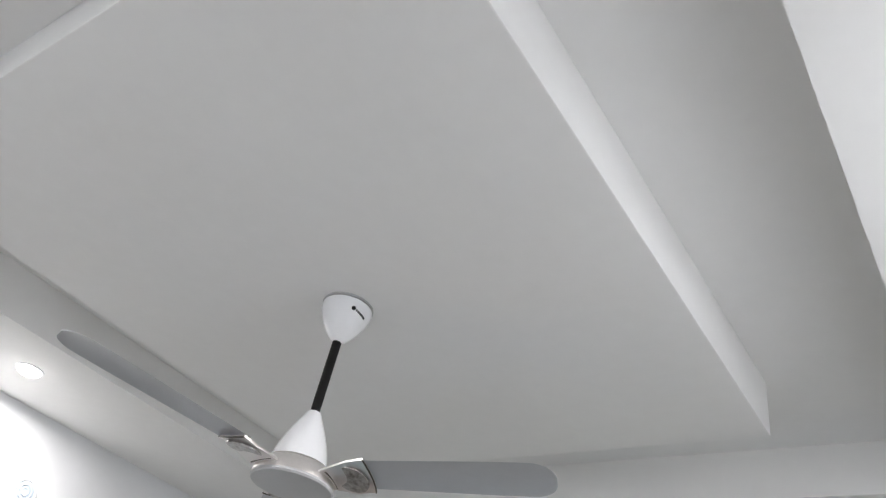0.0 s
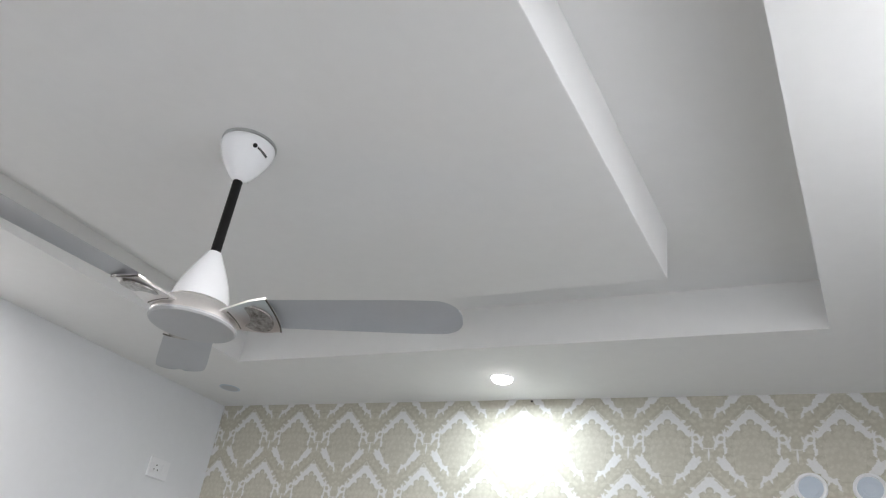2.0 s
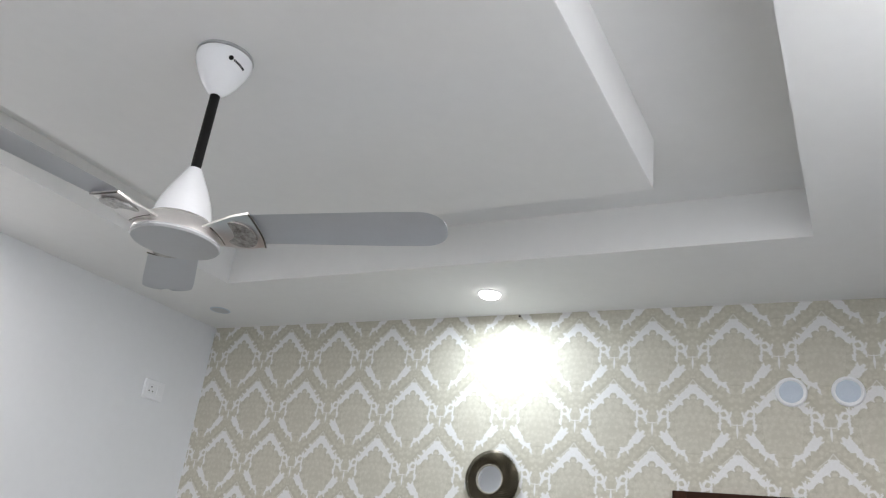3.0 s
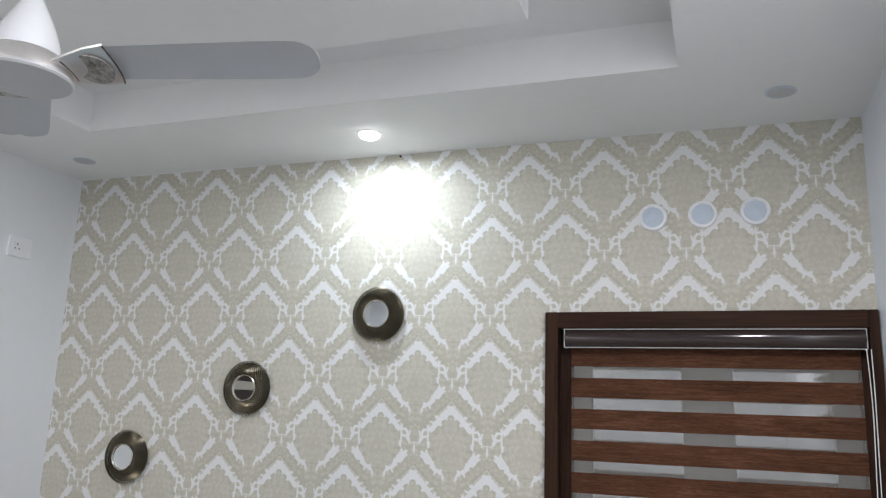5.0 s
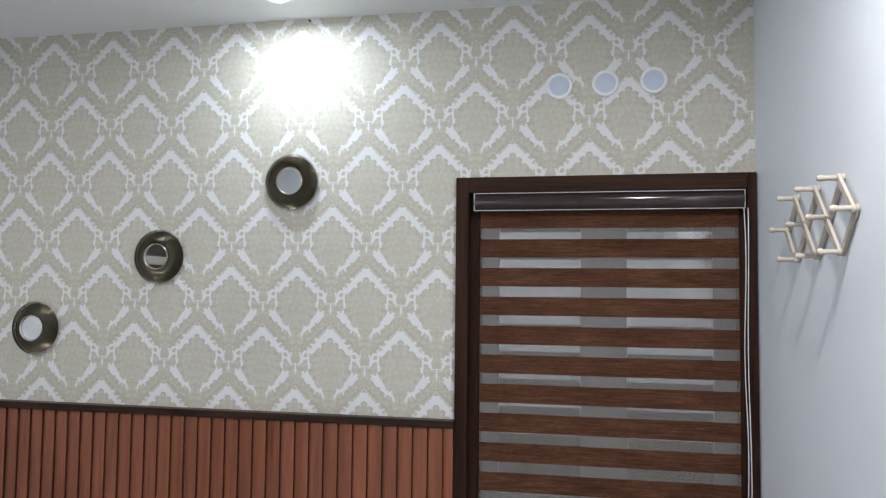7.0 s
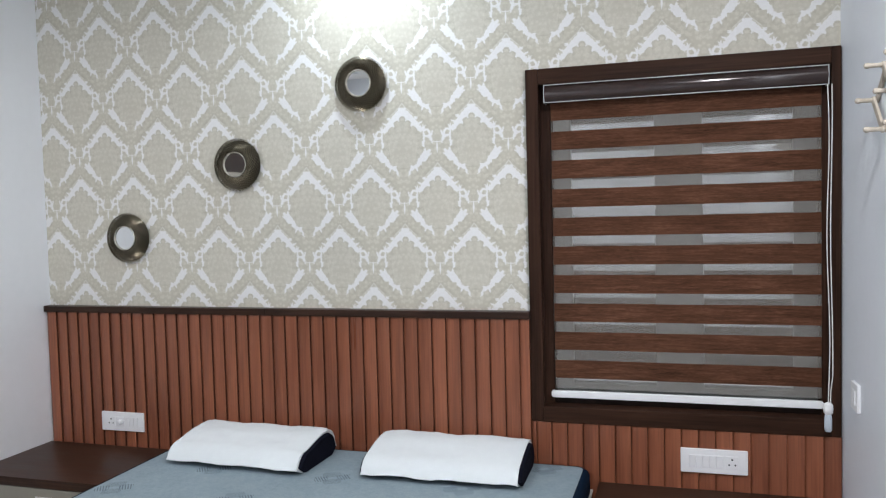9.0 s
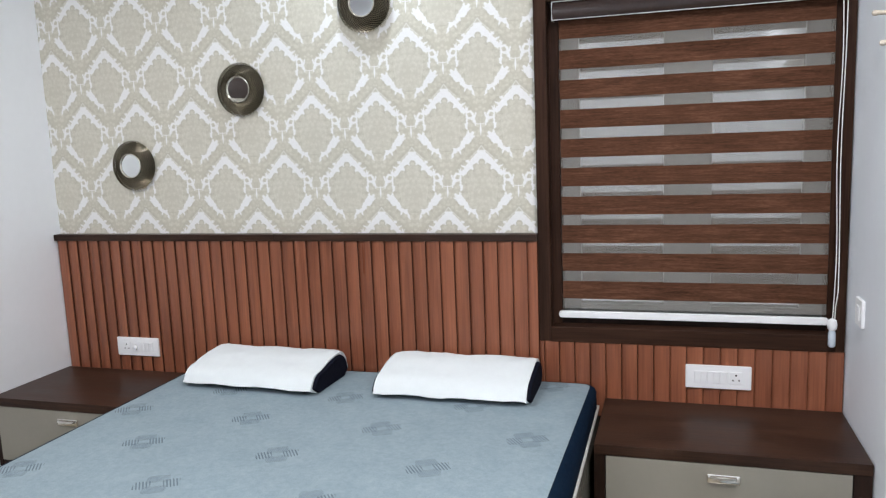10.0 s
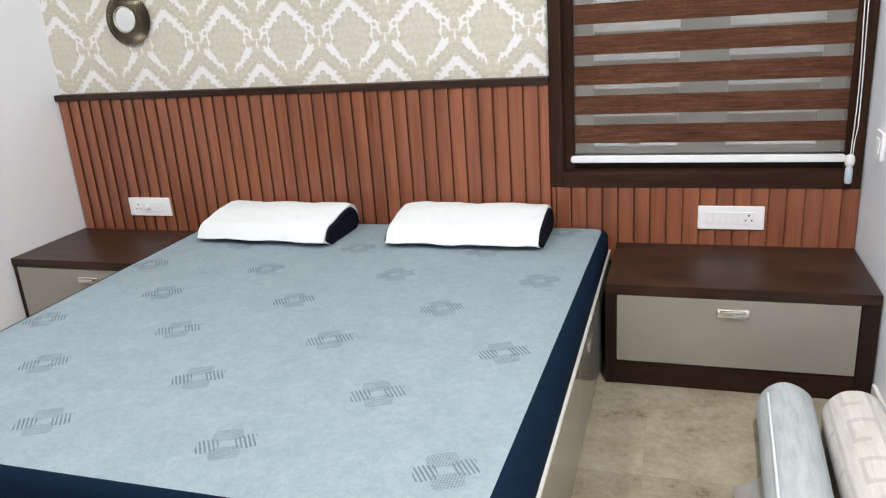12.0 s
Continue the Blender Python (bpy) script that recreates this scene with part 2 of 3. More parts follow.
    line = stroke(a, d, 0, -3, 7, 6, 0.9, 1.0).most(stroke(a, d, 7, 6, 24, 20, 1.0, 0.5))
    outside = flower * -1
    white = arch.least(outside - 0.6).most(wing.least(outside + 1.0)).most(curl).most(pendant)
    ink = (white * 0.70 + 0.36).clamped()
    fleck, grain, veil = p.noise(120, 3), p.noise(900, 1), p.noise(30, 3)
    # leafy drawing within the ground: lobes with paler middles
    leaf = p.tree.nodes.new("ShaderNodeTexVoronoi")
    leaf.feature = "SMOOTH_F1"
    leaf.inputs["Scale"].default_value = 0.13
    leaf.inputs["Smoothness"].default_value = 0.4
    p.link(p.vector(wa, wd, 3.0), leaf.inputs["Vector"])
    leaf = p.num(leaf.outputs["Distance"])
    base = p.ramp((fleck * 0.25 + veil * 0.25 + leaf * 0.55).clamped(), (0.30, (0.590, 0.569, 0.487)), (0.60, (0.492, 0.468, 0.387)))
    petal = p.ramp((fleck * 0.3 + veil * 0.3 + leaf * 0.4).clamped(), (0.30, (0.600, 0.578, 0.500)), (0.60, (0.505, 0.482, 0.404)))
    c = p.blend((flower * 0.8).clamped(), base, petal)
    # darker contour round the flower and outside the arch
    c = p.blend((flower.size() * -0.5 + 1.0).clamped() * 0.42, c, (0.385, 0.365, 0.290))
    shade = stroke(wa, wd, 0, -7, 26, 17, 2.2, 3.4).most(stroke(wa, wd, 26, 17, 52, 44, 3.4, 4.0)).most(stroke(wa, wd, 56, 104, 24, 140, 4.0, 3.0))
    c = p.blend((shade * 0.5 + 0.3).clamped() * 0.40, c, (0.395, 0.375, 0.300))
    c = p.blend((line * 1.2 + 0.5).clamped() * 0.6, c, (0.70, 0.70, 0.68))
    c = p.blend(ink * (fleck * 0.5 + 0.62).clamped(), c, (0.775, 0.778, 0.785))
    p.colour(c)
    p.bump(ink * 0.7 + grain * 0.3, 0.12, 0.0006)
    return p.mat


wallpaper = damask()


def quilted_top():
    """Grey-blue knitted mattress cover with hatched emblems in staggered rows."""
    p = Paint("mattress_knit", 0.85)
    x, y, _ = p.axes()
    px, py, ox, oy = 0.4990, 0.2640, 0.872, -0.652
    ink = None
    for k in (0, 1):
        u = (x - (ox + k * px / 2)) / px
        v = (y - (oy + k * py)) / (2 * py)
        dx, dy = (u - (u + 0.5).floor()) * px, (v - (v + 0.5).floor()) * (2 * py)
        rx, ry = dx * 0.906 + dy * 0.423, dy * 0.906 - dx * 0.423
        a, b = rx.size(), ry.size()
        bars = ((dx + dy * 0.75) / 0.0118).fract().less(0.45) * a.more(0.016) * a.less(0.066) * (b + (a - 0.045).size() * 0.20).less(0.028)
        dots = ((dx / 0.0062).fract().less(0.5) * 0.55 + (dy / 0.0070).fract().less(0.5) * 0.45) * a.less(0.034) * b.more(0.012) * b.less(0.060) * (a + b * 0.35).less(0.050)
        mark = bars.most(dots * 0.8)
        ink = mark if ink is None else ink.most(mark)
    fine, broad, heather = p.noise(260, 2), p.noise(9, 3), p.noise(60, 3)
    c = p.ramp((fine * 0.4 + heather * 0.35 + broad * 0.25).clamped(), (0.35, (0.175, 0.235, 0.270)), (0.66, (0.255, 0.320, 0.355)))
    worn = (p.noise(26, 2) * 0.9 + 0.35).clamped()
    c = p.blend(ink * worn * 0.80, c, (0.045, 0.065, 0.090))
    p.colour(c).bump(fine * 0.6 + heather * 0.4, 0.3, 0.002)
    return p.mat


knit = quilted_top()


def roll_fabric(name, dark, light, key=False):
    p = Paint(name, 0.9)
    n = p.noise(1.0, 3, p.stretched(60, 9, 60, False))
    f = p.noise(350, 1)
    c = p.ramp((n * 0.6 + f * 0.4).clamped(), (0.35, dark), (0.65, light))
    if key:
        # a key pattern, woven in bands along the roll
        gen = p.axes("UV")
        s, t = (gen[0] * 5).fract(), (gen[1] * 5).fract()
        line = (s.less(0.10)).most(t.less(0.10) * s.less(0.72)).most(s.more(0.64) * s.less(0.74) * t.less(0.62)).most(t.more(0.52) * t.less(0.62) * s.more(0.32) * s.less(0.74))
        c = p.blend(line * 0.32, c, (0.25, 0.24, 0.22))
        p.bump(line * -0.8 + f * 0.2, 0.5, 0.004)
    else:
        p.bump(n * 0.7 + f * 0.3, 0.35, 0.003)
    p.colour(c)
    return p.mat


roll_blue = roll_fabric("grey_blue_towelling", (0.31, 0.355, 0.375), (0.46, 0.505, 0.525))
roll_cream = roll_fabric("cream_weave", (0.47, 0.455, 0.43), (0.62, 0.605, 0.58), True)


# ---------------------------------------------------------------- mesh helpers
def link_mesh(name, bm, material, smooth=False):
    bmesh.ops.recalc_face_normals(bm, faces=bm.faces)
    me = bpy.data.meshes.new(name)
    bm.to_mesh(me)
    bm.free()
    me.materials.append(material)
    if smooth:
        for f in me.polygons:
            f.use_smooth = True
        me.set_sharp_from_angle(angle=radians(40))
    return new(name, me)


def part(name, bm, material, parent, label="", smooth=False):
    ob = link_mesh(name, bm, material, smooth)
    ob.parent = parent
    if label:
        tagged(ob, label)
    return ob


def shared(name, mesh, parent, m):
    ob = new(name, mesh)
    ob.parent = parent
    ob.matrix_basis = m
    return ob


def thing(name, label, category, m=None, group="", kind=""):
    ob = new(name)
    ob.empty_display_size = 0.1
    if m is not None:
        ob.matrix_basis = m
    return tagged(ob, label, category, group, kind)


def box(x0, x1, y0, y1, z0, z1, bevel=0.0, bm=None, segments=2):
    out = bmesh.new()
    bmesh.ops.create_cube(out, size=1)
    for v in out.verts:
        v.co = Vector((x0 + (v.co.x + 0.5) * (x1 - x0), y0 + (v.co.y + 0.5) * (y1 - y0), z0 + (v.co.z + 0.5) * (z1 - z0)))
    if bevel:
        bmesh.ops.bevel(out, geom=out.edges[:], offset=bevel, segments=segments, affect="EDGES", profile=0.6)
    if bm is None:
        return out
    return merged(bm, out)


def merged(bm, other):
    me = bpy.data.meshes.new("tmp")
    other.to_mesh(me)
    other.free()
    bm.from_mesh(me)
    bpy.data.meshes.remove(me)
    return bm


def moved(bm, m):
    bmesh.ops.transform(bm, matrix=m, verts=bm.verts)
    return bm


def rings(loops, caps=True, closed=False):
    """A skin over rings of points, each ring as long as the others."""
    bm = bmesh.new()
    made = [[bm.verts.new(c) for c in loop] for loop in loops]
    n = len(made[0])
    pairs = list(zip(made, made[1:])) + ([(made[-1], made[0])] if closed else [])
    for a, b in pairs:
        for i in range(n):
            bm.faces.new((a[i], a[(i + 1) % n], b[(i + 1) % n], b[i]))
    if caps and not closed:
        bm.faces.new(made[0])
        bm.faces.new(made[-1][::-1])
    return bm


def lathe(profile, n=40, caps=True):
    return rings([[(r * math.cos(2 * math.pi * i / n), r * math.sin(2 * math.pi * i / n), z) for i in range(n)] for r, z in profile], caps)


def rounded(sx, sy, radius, z, n=6):
    pts = []
    for cx, cy, start in ((1, 1, 0), (-1, 1, 90), (-1, -1, 180), (1, -1, 270)):
        for i in range(n + 1):
            a = radians(start + 90 * i / n)
            pts.append((cx * (sx / 2 - radius) + radius * math.cos(a), cy * (sy / 2 - radius) + radius * math.sin(a), z))
    return pts


def slab(sx, sy, radius, levels, n=6):
    """A rounded slab: levels of (inset, z)."""
    return rings([rounded(sx - 2 * i, sy - 2 * i, max(radius - i, 0.0008), z, n) for i, z in levels])


def tube(points, radius, n=8, closed=False):
    pts = [Vector(q) for q in points]
    loops = []
    for i, q in enumerate(pts):
        a = pts[i - 1] if i or closed else q
        b = pts[(i + 1) % len(pts)] if i + 1 < len(pts) or closed else q
        d = (b - a).normalized()
        side = d.cross(Vector((0, 0, 1)) if abs(d.z) < 0.95 else Vector((1, 0, 0))).normalized()
        up = side.cross(d)
        loops.append([q + radius * (math.cos(2 * math.pi * k / n) * side + math.sin(2 * math.pi * k / n) * up) for k in range(n)])
    return rings(loops, True, closed)


FACING_ROOM = pose(0, 0, 0, 90, 0, 0)          # local z turns to -y, the way off the patterned wall
OFF_RIGHT_WALL = pose(0, 0, 0, 0, -90, 0)      # local z turns to -x
OFF_LEFT_WALL = pose(0, 0, 0, 0, 90, 0)        # local z turns to +x

# ---------------------------------------------------------------- shell
T = 0.14
bm = box(0, 2.33, 0, T, 0, 2.95)
box(2.33, W, 0, T, 0, 0.62, bm=bm)
box(2.33, W, 0, T, 1.925, 2.95, bm=bm)
tagged(link_mesh("wall_north", bm, wallpaper), "wall papered in olive-beige and white damask", "wall", kind="structure")
tagged(link_mesh("wall_east", box(W, W + T, BACK - T, T, 0, 2.95), wall_white), "plain white painted wall", "wall", kind="structure")
tagged(link_mesh("wall_west", box(-T, 0, BACK - T, T, 0, 2.95), wall_warm), "plain white painted wall", "wall", kind="structure")
tagged(link_mesh("wall_south", box(0, W, BACK - T, BACK, 0, 2.95), wall_white), "plain white painted wall", "wall", kind="structure")

# recessed ceiling: border, raised tray and a middle panel level with the border; its east edges run slightly askew
OX0, OX1, OY0, OY1 = 0.575, 2.825, -2.93, -0.556
TRAY = 2.776


def askew(bm, x_edge, slope):
    """Leans the faces that stand at x_edge, by their distance from the papered wall."""
    for v in bm.verts:
        if abs(v.co.x - x_edge) < 0.004:
            v.co.x += slope * v.co.y
    return bm


bm = box(0, OX0, BACK, 0, H, 2.90)
box(OX1, W, BACK, 0, H, 2.90, bm=bm)
box(OX0, OX1, OY1, 0, H, 2.90, bm=bm)
box(OX0, OX1, BACK, OY0, H, 2.90, bm=bm)
box(OX0, OX1, OY0, OY1, TRAY, 2.90, bm=bm)
askew(bm, OX1, 0.0127)
merged(bm, askew(box(0.9165, 2.459, -2.6626, -0.9494, H, TRAY, 0.003), 2.459, 0.0125))
tagged(link_mesh("ceiling", bm, ceiling_white), "white plaster tray ceiling with a lowered middle panel", "ceiling", kind="structure")

# a dark doorway in the west wall
door = thing("door_1", "dark brown wooden door with a pale cross strip", "door", kind="structure")
part("panel", box(0.002, 0.035, -2.08, -1.34, 0, 2.02, 0.003), dark_wood_z, door)
part("frame", box(0.002, 0.05, -2.15, -2.08, 0, 2.02, 0.003), frame_wood_z, door)
part("frame", box(0.002, 0.05, -1.34, -1.27, 0, 2.02, 0.003), frame_wood_z, door)
part("frame", box(0.002, 0.05, -2.15, -1.27, 2.02, 2.09, 0.003), frame_wood_x, door)
part("strip", box(0.035, 0.041, -2.06, -1.36, 1.660, 1.715, 0.002), laminate, door, "pale cross strip")

# skirting along the open part of the east wall
tagged(link_mesh("baseboard", box(W - 0.012, W, BACK, -0.515, 0.004, 0.085, 0.002), skirting), "pale stone skirting board", "skirting", kind="structure")


# ---------------------------------------------------------------- recessed lights
def downlight(x, y, watts, colour=LAMP_COLOUR):
    lit = watts > 0
    root = thing("downlight", "small round recessed ceiling light, " + ("switched on" if lit else "switched off"), "ceiling light", pose(x, y, H), "recessed ceiling lights")
    part("rim", lathe([(0.0400, -0.0005), (0.0480, -0.0005), (0.0485, -0.0016), (0.0465, -0.0030), (0.0430, -0.0034), (0.0400, -0.0030)], 40, False), plastic if lit else plastic_grey, root, smooth=True)
    # the lit lens bulges so that its shape stands in for bloom
    part("lens", lathe([(0.0405, -0.002), (0.0405, -0.007), (0.0380, -0.013), (0.031, -0.0175), (0.019, -0.0205), (0.001, -0.0215)] if lit else [(0.0405, -0.001), (0.0405, -0.003), (0.030, -0.0038), (0.001, -0.004)], 32),
         lens_on if lit else lens_off, root, "glowing white lens, bulged to imitate its bloom" if lit else "", smooth=True)
    if lit:
        lamp = bpy.data.lights.new("lamp", "AREA")
        lamp.shape, lamp.size, lamp.energy, lamp.color = "DISK", 0.076, watts, colour
        ob = new("lamp", lamp)
        ob.parent = root
        ob.location = (0, 0, -0.0225)


# the row at y -3.22 is unseen and added; its lit lamp brightens the room
for lx, ly, watts in ((1.662, -0.259, 5.4), (0.26, -0.256, 0), (3.124, -0.288, 0), (0.315, -1.862, 13.0), (3.110, -1.862, 25.0),
                      (1.662, -3.22, 11.0), (0.26, -3.22, 0), (3.124, -3.22, 0)):
    downlight(lx, ly, watts, COOL_LAMP if ly > -0.5 else LAMP_COLOUR)


# ---------------------------------------------------------------- ceiling fan
def fan():
    root = thing("ceiling_fan", "white ceiling fan with three silver-grey blades", "fan", pose(1.6817, -1.8036, 0.0828) @ Matrix.Diagonal((0.946, 0.946, 0.946, 1)))
    canopy = part("canopy", lathe([(0.0655, 2.6700), (0.0665, 2.662), (0.0640, 2.650), (0.0545, 2.626), (0.0400, 2.600), (0.0260, 2.581), (0.0165, 2.571), (0.012, 2.568)], 48), fan_white, root, smooth=True)
    # grey ring stands in for the shadowed gap between canopy and ceiling
    part("gasket", lathe([(0.0672, 2.6785), (0.0676, 2.6735), (0.060, 2.671)], 48), aluminium, canopy, smooth=True)
    # maker's mark: a dot and a short bar, on the side towards the room
    face = math.atan2(-0.83, 0.80) + 0.30
    bm = moved(lathe([(0.0056, -0.001), (0.0056, 0.0008)], 16), Matrix.Translation((0, 0, 0)))
    out = Vector((math.cos(face), math.sin(face), -0.38)).normalized()
    spot = Matrix.Translation((0.0620 * math.cos(face), 0.0620 * math.sin(face), 2.643)) @ out.to_track_quat("Z", "Y").to_matrix().to_4x4()
    part("badge_dot", moved(bm, spot), black, canopy)
    bar = bmesh.new()
    for i in range(8):
        f2 = face + 0.15 + i * 0.065
        o2 = Vector((math.cos(f2), math.sin(f2), -0.38)).normalized()
        q = Matrix.Translation((0.0620 * math.cos(f2), 0.0620 * math.sin(f2), 2.6405 - 0.0011 * i)) @ o2.to_track_quat("Z", "Y").to_matrix().to_4x4()
        merged(bar, moved(box(-0.0013, 0.0013, -0.0026, 0.0026, -0.001, 0.0007), q))
    part("badge_bar", bar, black, canopy)
    part("down_rod", lathe([(0.0115, 2.371), (0.0115, 2.572)], 20), black, root, "black painted rod", True)
    part("motor_cover", lathe([(0.0125, 2.373), (0.0160, 2.372), (0.020, 2.363), (0.029, 2.345), (0.0415, 2.320), (0.0525, 2.294), (0.0605, 2.268), (0.0650, 2.244), (0.0655, 2.230)], 56), fan_white, root, smooth=True)
    part("cover_ring", lathe([(0.063, 2.2455), (0.0675, 2.2445), (0.0685, 2.2405), (0.0665, 2.2375), (0.063, 2.237)], 56, False), chrome, root, smooth=True)
    part("hub", lathe([(0.060, 2.240), (0.078, 2.237), (0.088, 2.224), (0.0935, 2.208), (0.0945, 2.200), (0.093, 2.198)], 56, False), satin, root, smooth=True)
    part("hub_disc", lathe([(0.0945, 2.1995), (0.0955, 2.1945), (0.092, 2.1905), (0.070, 2.188), (0.001, 2.187)], 56), fan_disc, root, "silver-grey round cover", True)
    for k in range(3):
        turn = pose(0, 0, 2.226, 0, 0, 19.0 + 120 * k)
        # bracket: a curved pressed plate which widens towards the blade
        loops = []
        for i in range(9):
            t = i / 8
            r, half = 0.074 + 0.104 * t, 0.046 + 0.014 * math.sin(t * 1.5)
            tilt = radians(-11) * min(1, t * 1.6)
            lift = -0.016 + 0.019 * t
            loop = []
            for s, h in [(-1 + 2 * j / 6, 0) for j in range(7)] + [(1 - 2 * j / 6, 1) for j in range(7)]:
                bow = 0.006 * (1 - s * s) * t
                w, z = s * half, lift + (0.005 if h else 0) - bow
                loop.append((r + 0.010 * (1 - s * s) * t, w * math.cos(tilt), z + w * math.sin(tilt)))
            loops.append(loop)
        bracket = part("blade_bracket", moved(rings(loops), turn), satin, root, "polished bracket with a marbled inlay", True)
        oval = lathe([(0.035, -0.002), (0.035, 0.0012), (0.030, 0.0018), (0.001, 0.0020)], 28)
        moved(oval, turn @ pose(0.140, 0, -0.0078, 180 - 11, 0, 0) @ Matrix.Diagonal((1.12, 1.32, 1, 1)))
        part("inlay", oval, inlay, bracket, "", True)
        # dark joints where the bracket meets the blade and the hub
        for r, half, bow, lift in ((0.1785, 0.0595, 0.010, 0.0025), (0.092, 0.040, 0.004, -0.0125)):
            tilt = radians(-11) * min(1, (r - 0.074) / 0.075)
            pts = [(r + bow * (1 - (q / 5) ** 2), q / 5 * half * math.cos(tilt), lift - 0.006 * (1 - (q / 5) ** 2) * (r > 0.15) + q / 5 * half * math.sin(tilt)) for q in range(-5, 6)]
            part("joint", moved(tube(pts, 0.0019, 6), turn), dark_joint, bracket, "", True)
        # blade
        loops = []
        for i in range(29):
            t = i / 20 * 0.9 if i <= 20 else 0.9 + 0.1 * math.sin((i - 20) / 8 * math.pi / 2)
            r = 0.160 + 0.424 * t
            half = 0.056 + 0.010 * min(1, t * 1.4)
            end = 0.584 - r
            if end < 0.052:
                half = half - 0.052 + math.sqrt(max(0.0, 0.052 ** 2 - (0.052 - end) ** 2))
            tilt = radians(-8.0 + 1.0 * t)
            loop = []
            for s, h in [(-1 + 2 * j / 8, 0) for j in range(9)] + [(1 - 2 * j / 8, 1) for j in range(9)]:
                w, z = s * half, 0.006 + 0.022 * t + (0.003 if h else 0) * (1 - s ** 6) + 0.004 * (1 - s * s)
                loop.append((r, w * math.cos(tilt), z + w * math.sin(tilt)))
            loops.append(loop)
        part("blade", moved(rings(loops), turn), fan_silver, root, "long silver-grey blade with a rounded tip", True)


fan()

# ---------------------------------------------------------------- window and blind
window = thing("window_1", "dark brown framed window with reflective panes", "window", kind="structure")
FX0, FX1, FZ0, FZ1 = 2.310, 3.397, 0.595, 1.945
part("frame_side", box(FX0, 2.358, -0.034, 0.13, FZ0, FZ1, 0.003), frame_wood_z, window)
part("frame_side", box(3.366, FX1, -0.034, 0.13, FZ0, FZ1, 0.003), frame_wood_z, window)
part("frame_top", box(2.358, 3.366, -0.034, 0.13, 1.886, FZ1, 0.003), frame_wood_x, window)
part("window_sill", box(2.358, 3.366, -0.038, 0.13, FZ0, 0.655, 0.003), frame_wood_x, window)
# this dark strip stands in for the shadow below the blind's bottom rail
part("reveal", box(2.394, 3.345, 0.030, 0.099, 0.655, 0.690, 0.001), dark_wood_z, window)
part("reveal", box(2.358, 2.394, 0.020, 0.13, 0.655, 1.886, 0.001), frame_wood_z, window)
part("reveal", box(3.345, 3.366, 0.020, 0.13, 0.655, 1.886, 0.001), frame_wood_z, window)
part("sash", box(2.394, 2.461, 0.10, 0.128, 0.664, 1.886, 0.002), aluminium, window, "grey metal sash")
part("sash", box(2.778, 2.952, 0.10, 0.128, 0.664, 1.886, 0.002), aluminium, window, "grey metal sash")
part("sash", box(3.266, 3.345, 0.10, 0.128, 0.664, 1.886, 0.002), aluminium, window, "grey metal sash")
for a, b in ((2.461, 2.778), (2.952, 3.266)):
    part("sash_rail", box(a, b, 0.10, 0.128, 0.664, 0.72, 0.002), aluminium, window)
    part("sash_rail", box(a, b, 0.10, 0.128, 1.83, 1.886, 0.002), aluminium, window)
    part("pane", box(a, b, 0.114, 0.120, 0.72, 1.83), coated_glass, window, "mirror-like night window pane")

blind = thing("roller_blind", "brown and sheer striped roller blind, lowered", "blind")
front = [(0.030, -0.032), (-0.026, -0.032), (-0.033, -0.022), (-0.0365, -0.008), (-0.0365, 0.008), (-0.033, 0.022), (-0.026, 0.032), (0.030, 0.032)]
head = part("cassette", rings([[(x, -0.002 + y, 1.849 + z) for y, z in front] for x in (2.3815, 3.3565)]), cassette, blind, "glossy dark cassette with chrome edges", True)
for z in (1.8815, 1.8165):
    part("edge_strip", box(2.380, 3.358, -0.0385, -0.030, z - 0.0014, z + 0.0014, 0.0005), aluminium, head)
part("edge_strip", box(2.3795, 2.3825, -0.038, 0.02, 1.8165, 1.8815, 0.0005), aluminium, head)
part("edge_strip", box(3.3555, 3.3585, -0.038, 0.02, 1.8165, 1.8815, 0.0005), aluminium, head)
band_bm = box(-0.472, 0.472, -0.0008, 0.0008, -0.0350, 0.0350, 0.0003)
band_mesh = bpy.data.meshes.new("brown_band")
band_bm.to_mesh(band_mesh)
band_bm.free()
band_mesh.materials.append(blind_brown)
gauze_bm = box(-0.471, 0.471, -0.0003, 0.0003, -0.0205, 0.0205)
gauze_mesh = bpy.data.meshes.new("sheer_band")
gauze_bm.to_mesh(gauze_mesh)
gauze_bm.free()
gauze_mesh.materials.append(sheer)
for i in range(10):
    shared("sheer_band", gauze_mesh, blind, pose(2.8705, 0.012, 1.7315 - 0.1103 * i))
    if i < 9:
        shared("brown_band", band_mesh, blind, pose(2.8705, 0.012, 1.6755 - 0.1103 * i))
part("brown_band", box(2.3985, 3.3425, 0.0112, 0.0128, 1.752, 1.830), blind_brown, blind)
part("bottom_rail", slab(0.966, 0.027, 0.010, [(0.002, -0.009), (0, -0.007), (0, 0.007), (0.002, 0.009)]), plastic, blind, "white bottom rail", True).matrix_basis = pose(2.866, 0.010, 0.6955, 90, 0, 0)
cord = [(3.352 + 0.004 * math.sin(i * 0.5), -0.042 - 0.0008 * i, 1.815 - i * 0.0555) for i in range(21)]
part("cord", tube(cord, 0.0018, 6), cord_white, blind, "white pull cord", True)
cord = [(3.362 + 0.003 * math.sin(i * 0.4 + 1) - (0.006 if i > 18 else 0), -0.046 - 0.0006 * i, 1.815 - i * 0.0555) for i in range(21)]
part("cord", tube(cord, 0.0018, 6), cord_white, blind, "white pull cord", True)
weight = part("cord_weight", lathe([(0.006, 0.722), (0.014, 0.716), (0.0165, 0.702), (0.015, 0.686), (0.008, 0.678)], 20), plastic, blind, "white cord tensioner", True)
